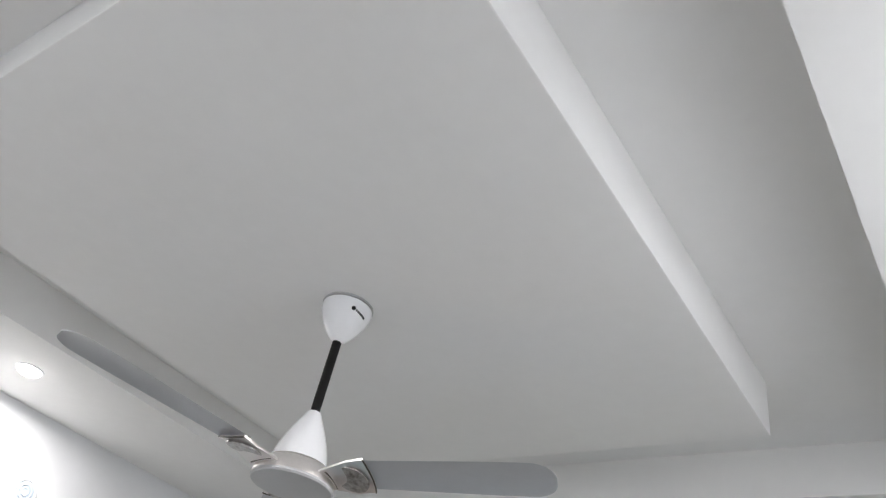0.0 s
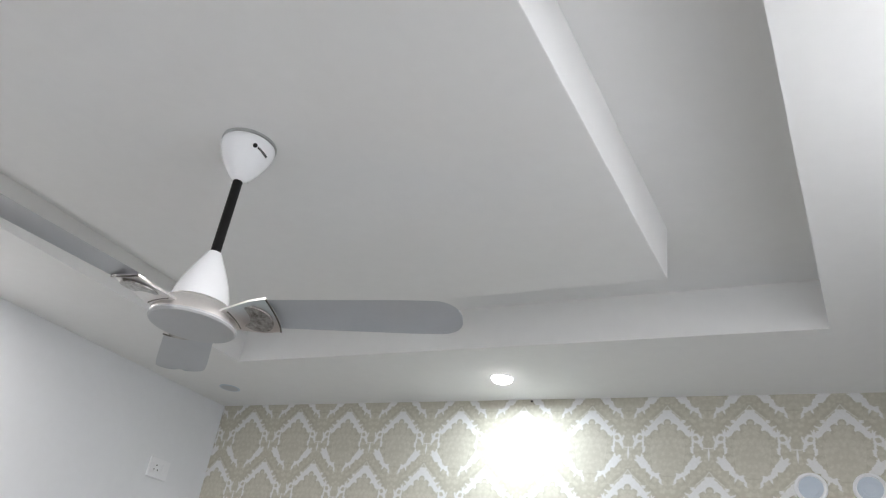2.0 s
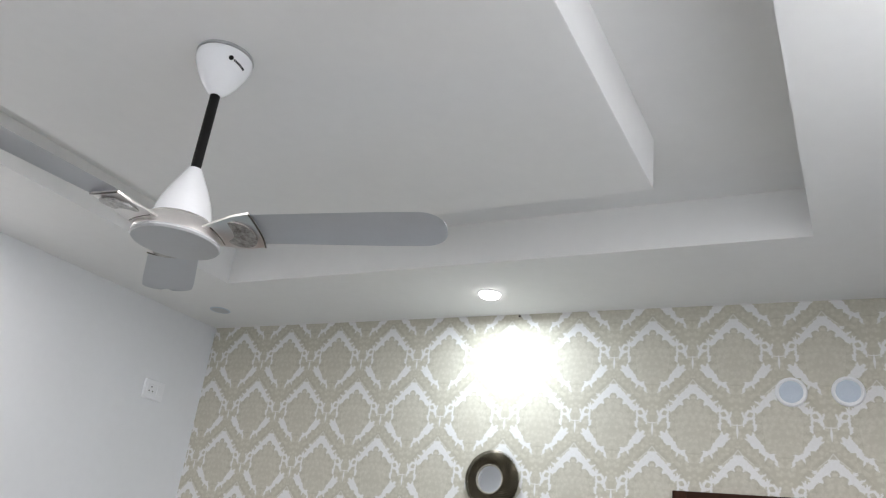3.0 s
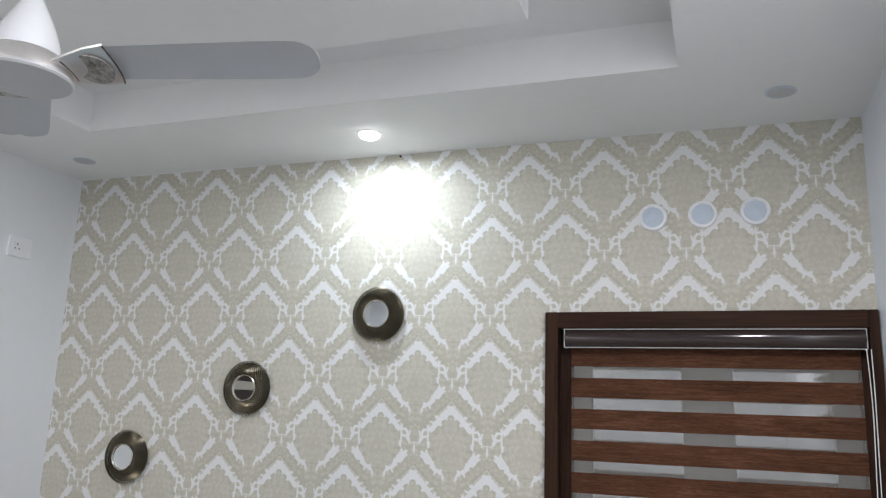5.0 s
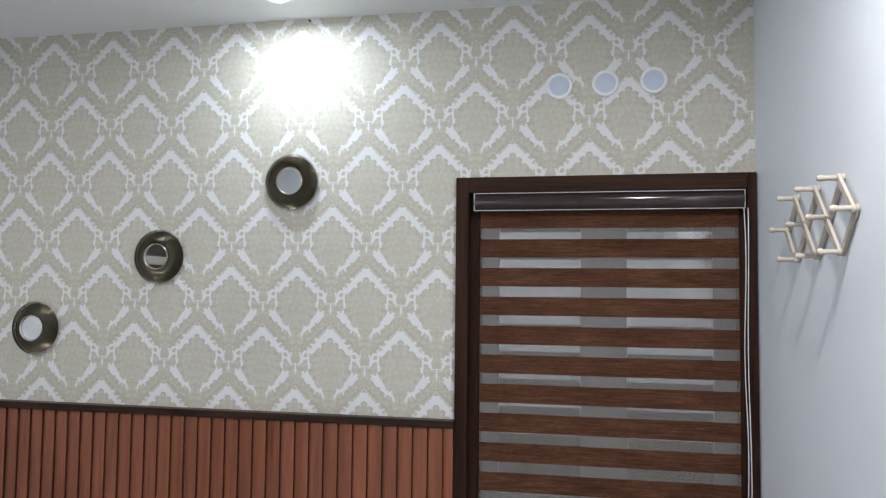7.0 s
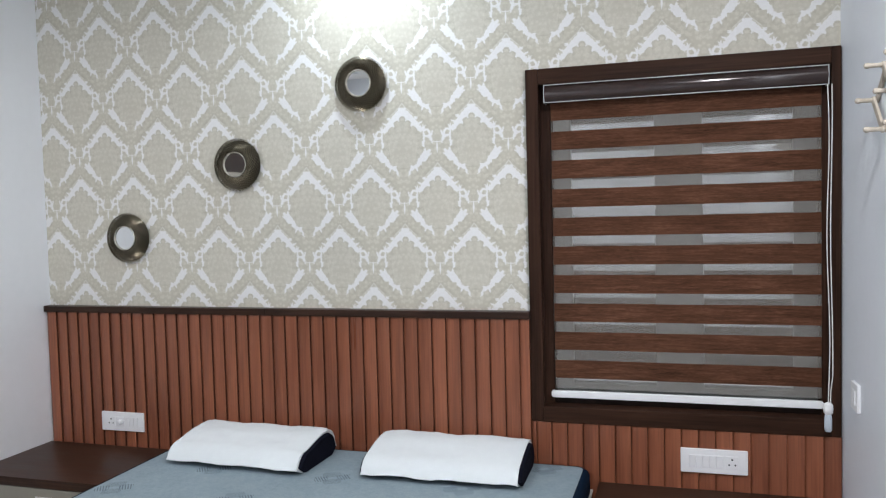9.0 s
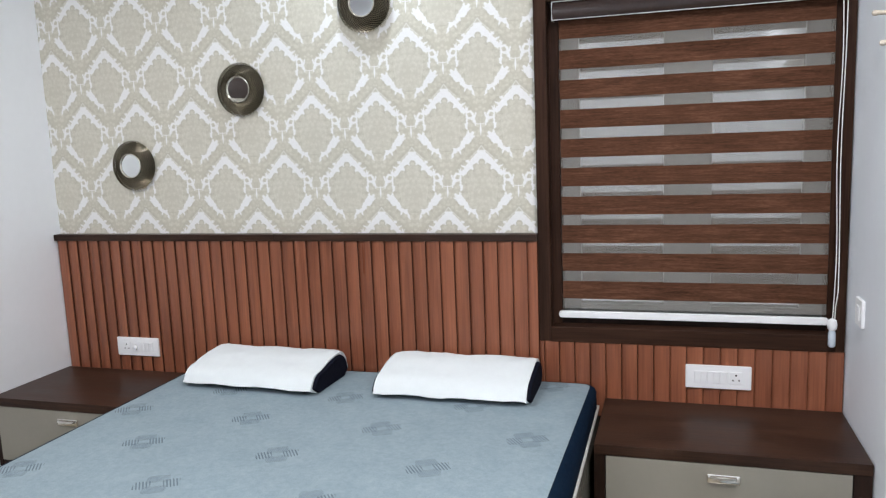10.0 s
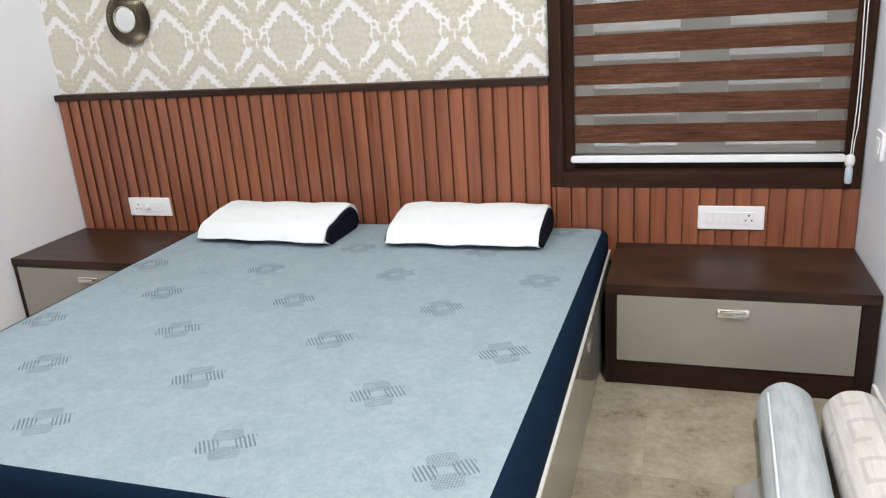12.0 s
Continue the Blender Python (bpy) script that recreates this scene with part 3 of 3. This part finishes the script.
weight.location = (3.350, -0.058, 0)
tip = part("cap", lathe([(0.010, 0.680), (0.0125, 0.664), (0.0125, 0.626), (0.009, 0.620)], 20), plastic_grey, weight, "clear tip", True)

# ---------------------------------------------------------------- round wall mirrors
def spirals(sense):
    bm = bmesh.new()
    count, steps = 42, 8
    for k in range(count):
        pts = []
        for i in range(steps + 1):
            t = i / steps
            r = 0.056 + 0.057 * t
            a = 2 * math.pi * k / count + sense * 0.95 * t
            pts.append((r * math.cos(a), r * math.sin(a), 0.033 - 0.020 * t * t + 0.006 * math.sin(math.pi * t) + (0.0016 if sense > 0 else 0)))
        merged(bm, tube(pts, 0.0016, 5))
    return bm


def mirror():
    root = thing("wall_mirror", "small round mirror in a woven bronze wire frame", "mirror", group="round mirrors on the papered wall")
    part("backing", lathe([(0.1045, 0.001), (0.1055, 0.004), (0.086, 0.012), (0.060, 0.015), (0.054, 0.018), (0.052, 0.030), (0.001, 0.030)], 48), bronze_dark, root, "dark bronze back plate", True)
    tagged(part("wire_weave", merged(spirals(1), spirals(-1)), bronze, root, "crossing spiral bronze wires"), kind="stuff")
    rim = [(0.0535 + 0.0040 * math.cos(a), 0.034 + 0.0065 * math.sin(a)) for a in [2 * math.pi * i / 10 for i in range(11)]]
    part("inner_ring", lathe(rim, 48, False), pale_ring, root, "polished bronze ring", True)
    part("glass", lathe([(0.0520, 0.030), (0.0520, 0.034), (0.001, 0.034)], 48), mirror_glass, root, "mirror glass")
    return root


first = mirror()
first.matrix_basis = pose(0.468, -0.001, 1.333) @ FACING_ROOM
for mx, mz in ((1.046, 1.640), (1.629, 1.944)):
    copy_thing(first, pose(mx, -0.001, mz) @ FACING_ROOM)


# ---------------------------------------------------------------- vent caps and plates
def vent_cap():
    root = thing("vent_cap", "round white plastic vent cap on the wall", "vent cap", group="round vent caps")
    part("ring", lathe([(0.0505, 0.0), (0.0505, 0.005), (0.047, 0.010), (0.041, 0.011), (0.039, 0.007)], 40), plastic, root, smooth=True)
    grille = part("grille", lathe([(0.0395, 0.002), (0.0395, 0.006), (0.034, 0.009), (0.001, 0.0105)], 40), plastic_grey, root, "pale blue-grey grille", True)
    for r in (0.012, 0.024):
        part("rib", lathe([(r, 0.008), (r, 0.0125), (r + 0.0022, 0.0125), (r + 0.0022, 0.008)], 32, False), plastic_grey, grille)
    for k in range(8):
        part("rib", moved(box(0.012, 0.038, -0.0009, 0.0009, 0.006, 0.0110), pose(0, 0, 0, 0, 0, 45 * k)), plastic_grey, grille)
    return root


cap = vent_cap()
cap.matrix_basis = pose(2.700, 0, 2.293) @ FACING_ROOM
for m in (pose(2.872, 0, 2.296) @ FACING_ROOM, pose(3.047, 0, 2.300) @ FACING_ROOM, pose(0, -1.53, 2.345) @ OFF_LEFT_WALL):
    copy_thing(cap, m)


def switch_plate(width, height, modules, label):
    """A white modular plate; modules: list of (kind, x, w)."""
    root = thing("switch_plate", label, "switch plate")
    part("plate", slab(width, height, 0.004, [(0.0015, 0.0), (0, 0.002), (0, 0.0085), (0.002, 0.0105)], 4), plastic, root, smooth=True)
    for kind, x, w in modules:
        h = height * 0.52
        if kind == "switch":
            part("rocker", moved(slab(w - 0.0015, h, 0.0015, [(0, 0.0), (0, 0.002), (0.0012, 0.0032)], 3), pose(x, 0, 0.0103, 2.5, 0, 0)), plastic, root)
        elif kind == "socket":
            s = part("socket", moved(slab(w - 0.0015, h, 0.0015, [(0, 0.0), (0, 0.0015), (0.001, 0.0025)], 3), pose(x, 0, 0.0103)), plastic, root)
            for dx, dy, r in ((0, 0.011, 0.0036), (-0.0105, -0.008, 0.0030), (0.0105, -0.008, 0.0030)):
                part("pin_hole", moved(lathe([(r, 0), (r, 0.0008)], 14), pose(x + dx, dy, 0.0126)), dark_hole, s)
        else:
            k = part("regulator", moved(slab(w - 0.0015, h, 0.0015, [(0, 0.0), (0, 0.0015), (0.001, 0.0025)], 3), pose(x, 0, 0.0103)), plastic, root)
            part("knob", moved(lathe([(0.0125, 0), (0.0120, 0.010), (0.009, 0.0125), (0.001, 0.013)], 24), pose(x, 0, 0.0125)), plastic, k, smooth=True)
            part("pointer", moved(box(-0.0012, 0.0012, 0.002, 0.0115, 0.0, 0.0012), pose(x, 0, 0.0250, 0, 0, 200)), plastic_grey, k)
    return root


switch_plate(0.228, 0.087, [("socket", -0.060, 0.046), ("regulator", -0.008, 0.046), ("switch", 0.028, 0.023), ("switch", 0.051, 0.023), ("switch", 0.074, 0.023)],
             "white switch plate with socket and regulator knob").matrix_basis = pose(0.415, -0.0345, 0.491) @ FACING_ROOM
switch_plate(0.231, 0.089, [("switch", -0.074, 0.023), ("switch", -0.051, 0.023), ("switch", -0.028, 0.023), ("switch", -0.005, 0.023), ("switch", 0.018, 0.023), ("socket", 0.062, 0.046)],
             "white switch plate with five switches and a socket").matrix_basis = pose(2.976, -0.0345, 0.483) @ FACING_ROOM
switch_plate(0.090, 0.090, [("switch", -0.012, 0.023), ("switch", 0.012, 0.023)],
             "small white switch plate on the plain wall").matrix_basis = pose(W, -0.245, 0.790) @ OFF_RIGHT_WALL @ pose(0, 0, 0, 0, 0, 90)
switch_plate(0.118, 0.088, [("socket", -0.020, 0.046), ("switch", 0.026, 0.023)],
             "white power point high on the plain wall").matrix_basis = pose(0, -0.300, 2.219) @ OFF_LEFT_WALL @ pose(0, 0, 0, 0, 0, 90)


# ---------------------------------------------------------------- folding peg rack
def peg_rack():
    root = thing("peg_rack", "pale wooden accordion peg rack on the white wall", "coat rack")
    mid = [(-1.091 + 0.197 * i, 1.699) for i in range(4)]
    top = [(-0.996 + 0.197 * i, 1.780) for i in range(3)]
    low = [(-0.990 + 0.197 * i, 1.609) for i in range(3)]
    runs = [(mid[0], top[0], 0), (low[0], top[1], 0), (low[1], top[2], 0), (low[2], mid[3], 0), (mid[0], low[0], 1), (top[0], low[1], 1), (top[1], low[2], 1), (top[2], mid[3], 1)]
    for (ya, za), (yb, zb), layer in runs:
        length, angle = math.hypot(yb - ya, zb - za), math.degrees(math.atan2(zb - za, yb - ya))
        bm = slab(length + 0.020, 0.019, 0.009, [(0.001, 0), (0, 0.001), (0, 0.007), (0.001, 0.008)], 5)
        ob = part("slat", moved(bm, pose(0, 0, 0, 0, 90, 0) @ pose(0, 0, 0, 0, 0, 90)), pale_wood, root)
        ob.data.transform(pose(0, 0, 0, angle, 0, 0))
        ob.location = (W - 0.010 - 0.0085 * (1 - layer), (ya + yb) / 2, (za + zb) / 2)
    for y, z in mid + top + low:
        bm = lathe([(0.0068, 0.0), (0.0062, 0.030), (0.0064, 0.042), (0.0078, 0.047), (0.0080, 0.052), (0.0060, 0.057), (0.001, 0.059)], 16)
        part("peg", moved(bm, pose(W - 0.004, y, z) @ OFF_RIGHT_WALL), pale_wood, root, smooth=True)


peg_rack()

# ---------------------------------------------------------------- bedside units
def bedside(x0, x1, handle_x, label, near=0.020):
    root = thing("bedside_table", label, "bedside table")
    y0, y1, top = -0.490, -0.040, 0.376
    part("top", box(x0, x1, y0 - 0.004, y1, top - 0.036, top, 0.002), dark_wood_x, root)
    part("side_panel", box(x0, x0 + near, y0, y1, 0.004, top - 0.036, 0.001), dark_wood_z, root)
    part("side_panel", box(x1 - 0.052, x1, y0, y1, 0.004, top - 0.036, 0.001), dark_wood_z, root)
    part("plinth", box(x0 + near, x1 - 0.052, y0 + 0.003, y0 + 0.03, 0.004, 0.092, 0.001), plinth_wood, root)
    part("back", box(x0 + near, x1 - 0.052, y1 - 0.012, y1, 0.004, top - 0.036), dark_wood_x, root)
    front = part("drawer_front", box(x0 + near + 0.003, x1 - 0.055, y0 - 0.002, y0 + 0.016, 0.095, top - 0.039, 0.0015), laminate, root, "glossy taupe drawer front")
    bm = slab(0.100, 0.029, 0.004, [(0, 0), (0, 0.003), (0.003, 0.005)], 4)
    merged(bm, moved(slab(0.080, 0.010, 0.003, [(0, 0.003), (0, 0.016), (0.002, 0.019)], 4), pose(0, 0.007, 0)))
    part("handle", moved(bm, pose(handle_x, y0 - 0.002, 0.290) @ FACING_ROOM), chrome, front, "polished metal recessed handle", True)


bedside(2.563, 3.396, 2.970, "dark brown bedside unit with a taupe drawer", 0.035)
bedside(0.004, 0.742, 0.400, "dark brown bedside unit with a taupe drawer beside the white wall")

# ---------------------------------------------------------------- bed
bed = thing("bed", "low box bed with glossy taupe side panels", "bed")
BX0, BX1, BY0, BY1 = 0.752, 2.540, -1.925, -0.040
part("base", box(BX0 + 0.006, BX1 - 0.010, BY0 + 0.006, BY1, 0.004, 0.330, 0.002), dark_wood_x, bed)
for a, b in ((-1.900, -0.985), (-0.980, -0.060)):
    panel = part("drawer_front", box(BX1 - 0.009, BX1, a, b, 0.030, 0.332, 0.002), laminate, bed, "glossy taupe side panel")
    bm = slab(0.090, 0.032, 0.004, [(0, 0), (0, 0.003), (0.003, 0.005)], 4)
    part("handle", moved(bm, pose(BX1, (a + b) / 2 - 0.215 if a < -1.5 else -0.735, 0.272) @ pose(0, 0, 0, 0, 90, 0) @ pose(0, 0, 0, 0, 0, 90)), chrome, panel, "polished metal handle", True)
part("edge_band", box(BX1 - 0.012, BX1 + 0.001, BY0, BY1, 0.3345, 0.345, 0.002), trim_white, bed, "white edge band")
part("edge_band", box(BX0 - 0.008, BX0 + 0.012, BY0, BY1, 0.322, 0.350, 0.002), trim_white, bed, "white edge band")
part("edge_band", box(BX0 + 0.012, BX1 - 0.012, BY0 - 0.006, BY0 + 0.016, 0.322, 0.350, 0.002), trim_white, bed, "white edge band")
part("foot_panel", box(BX0 + 0.006, BX1 - 0.010, BY0 - 0.004, BY0 + 0.006, 0.030, 0.318, 0.002), laminate, bed, "glossy taupe foot panel")

mattress = thing("mattress", "grey-blue mattress with hatched emblems and navy sides", "mattress")
MX0, MX1, MY0, MY1 = 0.752, 2.534, -1.897, -0.039
cy, sy = (MY0 + MY1) / 2, MY1 - MY0
# the navy border rolls inwards to a seam: furthest on the open sides, hardly at the wall
loops = []
for inset, z in ((0.30, 0.3305), (0.10, 0.336), (0.0, 0.348), (0.0, 0.376), (0.08, 0.394), (0.26, 0.411), (0.55, 0.4245), (0.85, 0.4315), (1.15, 0.4325)):
    x0, x1, y0, y1 = MX0 + 0.026 * inset, MX1 - 0.036 * inset, MY0 + 0.026 * inset, MY1 - 0.009 * inset
    loops.append([(px + (x0 + x1) / 2, py + (y0 + y1) / 2, z) for px, py, z in rounded(x1 - x0, y1 - y0, 0.040, z, 8)])
bm = rings(loops)
for v in bm.verts:
    if v.co.x > 2 and v.co.z > 0.39:
        v.co.x += 0.022 * (v.co.y + 0.7) * min(1.0, (v.co.z - 0.39) / 0.03)
part("side_band", bm, navy, mattress, "navy blue side band", True)
bm = bmesh.new()
nx, ny = 60, 60
grid = []
for j in range(ny + 1):
    row = []
    for i in range(nx + 1):
        u, v = -1 + 2 * i / nx, -1 + 2 * j / ny
        y = cy + 0.008 + v * (sy / 2 - 0.017)
        x0, x1 = MX0 + 0.026, MX1 - 0.034 + 0.022 * (y + 0.7)
        x = (x0 + x1) / 2 + u * (x1 - x0) / 2
        e = max(abs(u), abs(v))
        ex, ey = abs(u) * (x1 - x0) / 2 - ((x1 - x0) / 2 - 0.040), abs(v) * (sy / 2 - 0.017) - (sy / 2 - 0.057)
        if ex > 0 and ey > 0:
            d = max(math.hypot(ex, ey), 1e-6)
            m = max(ex, ey) / d
            x -= math.copysign(ex * (1 - m), u)
            y -= math.copysign(ey * (1 - m), v)
        z = 0.4400 - 0.0090 * max(0.0, (e - 0.975) / 0.025) ** 2 + 0.0035 * noise.noise(Vector((x * 3, y * 3, 0.3))) * (1 - e ** 8)
        row.append(bm.verts.new((x, y, z)))
    grid.append(row)
for j in range(ny):
    for i in range(nx):
        bm.faces.new((grid[j][i], grid[j][i + 1], grid[j + 1][i + 1], grid[j + 1][i]))
part("top_panel", bm, knit, mattress, "grey-blue knitted cover", True)


def pillow(m, seed, label):
    """Contoured foam pillow: white cover, navy mesh at both ends."""
    root = thing("pillow", label, "pillow", m, "pillows on the bed")
    width, depth = 0.62, 0.335

    def section(x, squeeze, k=1.0):
        pts = []
        n = 26
        for i in range(n):
            s = i / (n - 1)
            y = -depth / 2 + depth * s
            rise = 0.072 + 0.034 * (0.5 - 0.5 * math.cos(math.pi * min(1.0, s / 0.72))) - 0.010 * max(0.0, s - 0.8) / 0.2
            front, back = min(1.0, s / 0.20), min(1.0, (1 - s) / 0.14)
            rise *= math.sqrt(max(0.10, 1 - (1 - front) ** 2)) * math.sqrt(max(0.05, 1 - (1 - back) ** 2))
            wob = 0.006 * noise.noise(Vector((x * 9 + seed, y * 12, seed))) + 0.0025 * noise.noise(Vector((x * 30 + seed, y * 25, seed)))
            pts.append((x, k * (y * (1 - 0.07 * squeeze) + wob), k * (rise + wob) * (1 - 0.16 * squeeze) + 0.05 * (1 - k)))
        for i in range(1, 9):
            s = 1 - i / 9
            pts.append((x, (-depth / 2 + depth * s) * 0.87 * (1 - 0.07 * squeeze), 0.0015))
        return pts

    def skin(xs, k=1.0):
        return rings([section(x, max(0.0, (abs(x) / (width / 2) - 0.86) / 0.14) ** 2, k) for x in xs])

    inner = width / 2 - 0.020
    part("cover", skin([-inner + 2 * inner * i / 28 for i in range(29)]), pillow_white, root, "white cotton cover", True)
    for side in (-1, 1):
        xs = [side * (inner - 0.002 + 0.015 * i / 5) for i in range(6)]
        part("end_panel", skin(xs, 0.88), pillow_navy, root, "navy mesh end panel", True)
        seam = section(side * inner, max(0.0, (inner / (width / 2) - 0.86) / 0.14) ** 2)
        part("seam", tube(seam, 0.0026, 5, True), pillow_white, root)


pillow(pose(1.200, -0.235, 0.4400, 0, 0, -2.5), 1.3, "white contour pillow with navy ends on the mattress")
pillow(pose(2.022, -0.215, 0.4400, 0, 0, 0.5), 7.9, "white contour pillow with navy ends nearer the window")


# ---------------------------------------------------------------- rolls on the floor
def bolster(x0, y0, x1, y1, radius, material, label, seed):
    root = thing("fabric_roll", label, "fabric roll")
    n, steps = 40, 30
    a, b = Vector((x0, y0, 0)), Vector((x1, y1, 0))
    d = (b - a).normalized()
    side = Vector((-d.y, d.x, 0))
    bm = bmesh.new()
    uv = bm.loops.layers.uv.new("UVMap")
    loops = []
    for i in range(steps + 1):
        t = i / steps
        q = a.lerp(b, t)
        e = min(t, 1 - t) * (b - a).length
        r = radius * (0.80 + 0.20 * math.sqrt(max(0, 1 - (1 - min(1, e / 0.055)) ** 2)))
        ring = []
        for k in range(n):
            ang = 2 * math.pi * k / n
            w = r * (1 + 0.03 * noise.noise(Vector((math.cos(ang) * 1.5, math.sin(ang) * 1.5, t * 5 + seed))) + 0.012 * noise.noise(Vector((ang * 2, t * 22, seed))))
            h = w * math.sin(ang) * 1.03
            ring.append(bm.verts.new(q + side * w * math.cos(ang) + Vector((0, 0, max(h + radius * 0.97, 0.004)))))
        loops.append(ring)
    for i in range(steps):
        for k in range(n):
            f = bm.faces.new((loops[i][k], loops[i][(k + 1) % n], loops[i + 1][(k + 1) % n], loops[i + 1][k]))
            for lp, (uu, vv) in zip(f.loops, ((k, i), (k + 1, i), (k + 1, i + 1), (k, i + 1))):
                lp[uv].uv = (uu / n, vv / steps)
    ends = [[v.co.copy() for v in loops[0]], [v.co.copy() for v in loops[-1]]]
    part("roll", bm, material, root, "", True)
    for ring, push in zip(ends, (-d, d)):
        mid = sum(ring, Vector()) / n
        part("roll_end", rings([[q + push * 0.001 for q in ring], [mid + (q - mid) * 0.82 + push * 0.010 for q in ring], [mid + (q - mid) * 0.05 + push * 0.013 for q in ring]]), material, root, "coiled end of the roll", True)
    return root, a, b, side


blue, a, b, side = bolster(3.120, -0.665, 3.080, -1.62, 0.081, roll_blue, "grey-blue rolled mat with white piping on the floor", 2.0)
seam = [a.lerp(b, i / 24) + side * -0.0545 + Vector((0, 0, 0.1465)) for i in range(2, 24)]
part("piping", tube(seam, 0.004, 6), pillow_white, blue, "white piping", True)
bm = bmesh.new()
corners = [[bm.verts.new((2.955 + 0.10 * i / 6 + 0.020 * j / 10 * (1 - i / 6), -0.985 - 0.5 * j / 10 - 0.06 * (1 - i / 6), 0.012 + 0.045 * (i / 6) ** 2 + 0.006 * math.sin(i * 1.3 + j))) for i in range(7)] for j in range(11)]
for j in range(10):
    for i in range(6):
        bm.faces.new((corners[j][i], corners[j][i + 1], corners[j + 1][i + 1], corners[j + 1][i]))
bmesh.ops.solidify(bm, geom=bm.faces[:], thickness=0.008)
part("flap", bm, roll_cream, blue, "loose cream corner of the rolled mat", True)
bolster(3.298, -0.715, 3.282, -1.62, 0.090, roll_cream, "cream rolled mat with a key pattern beside the wall", 5.0)

# a black disc stands in for a tiny dark gap below the ceiling
tagged(link_mesh("nail", moved(lathe([(0.0045, 0.0), (0.0045, 0.003), (0.0015, 0.005)], 12), pose(1.687, 0, 2.610) @ FACING_ROOM), black), "small black disc in place of a gap at the top of the papered wall", "nail")

# ---------------------------------------------------------------- wall cladding: rail, board, slats
tagged(link_mesh("trim_rail", box(1.1715, 2.309, -0.046, 0, 0.992, 1.021, 0.003, bm=box(0.001, 1.1690, -0.046, 0, 0.992, 1.021, 0.003)), dark_wood_x), "dark brown rail above the slats", "rail", kind="structure")
cladding = thing("wall_cladding", "red-brown vertical wooden slat cladding behind the bed", "wall cladding", kind="structure")
# boards are black to put the shade between the slats into their colour
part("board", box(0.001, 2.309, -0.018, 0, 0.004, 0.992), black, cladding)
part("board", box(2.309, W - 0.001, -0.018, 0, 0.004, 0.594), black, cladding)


def slat_mesh(z0, z1, w):
    """A louvred slat: its face leans to the west and ends in a darker step on the east."""
    y, low, high = -0.0160, 0.0115, 0.0215
    sec = [(-w / 2, y), (-w / 2, y - low), (-w / 2 + 0.0015, y - low - 0.0016)]
    for k in range(1, 7):
        c = k / 7
        sec.append((-w / 2 + c * w, y - low - (high - low) * (0.10 + 0.90 * c) - 0.0018 * math.sin(math.pi * c)))
    sec += [(w / 2 - 0.0030, y - high + 0.0002), (w / 2 - 0.0008, y - high + 0.0012), (w / 2, y - high + 0.0035), (w / 2, y)]
    bm = rings([[(px, py, z0) for px, py in sec], [(px, py, z1) for px, py in sec]])
    bmesh.ops.recalc_face_normals(bm, faces=bm.faces)
    me = bpy.data.meshes.new("slat")
    bm.to_mesh(me)
    bm.free()
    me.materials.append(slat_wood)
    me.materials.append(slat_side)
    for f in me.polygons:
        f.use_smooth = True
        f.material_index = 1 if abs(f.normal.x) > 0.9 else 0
    me.set_sharp_from_angle(angle=radians(50))
    return me


PITCH, FIRST = 0.0596, 0.0331
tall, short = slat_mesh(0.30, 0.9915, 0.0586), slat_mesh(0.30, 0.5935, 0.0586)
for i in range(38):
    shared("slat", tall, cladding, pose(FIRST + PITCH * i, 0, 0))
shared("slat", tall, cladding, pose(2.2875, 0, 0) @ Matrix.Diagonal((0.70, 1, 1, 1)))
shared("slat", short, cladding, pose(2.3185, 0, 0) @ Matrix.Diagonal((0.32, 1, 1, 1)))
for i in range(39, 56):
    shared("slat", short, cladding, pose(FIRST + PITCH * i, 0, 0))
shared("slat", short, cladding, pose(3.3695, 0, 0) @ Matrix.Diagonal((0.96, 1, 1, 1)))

# ---------------------------------------------------------------- floor tiles
floor = tagged(link_mesh("floor", box(0, W, BACK, 0, -0.10, 0.0), grout), "glossy beige marble tile floor", "floor", kind="structure")
for ix in range(-4, 2):
    for iy in range(-5, 1):
        tx0, ty0 = 2.715 + 0.8 * ix, -0.22 + 0.8 * iy
        x0, x1, y0, y1 = max(tx0, 0) + 0.0001, min(tx0 + 0.8, W) - 0.0001, max(ty0, BACK) + 0.0001, min(ty0 + 0.8, 0) - 0.0001
        if x1 - x0 > 0.02 and y1 - y0 > 0.02:
            part("tile", box(x0, x1, y0, y1, -0.004, 0.004, 0.0001, segments=1), marble, floor)
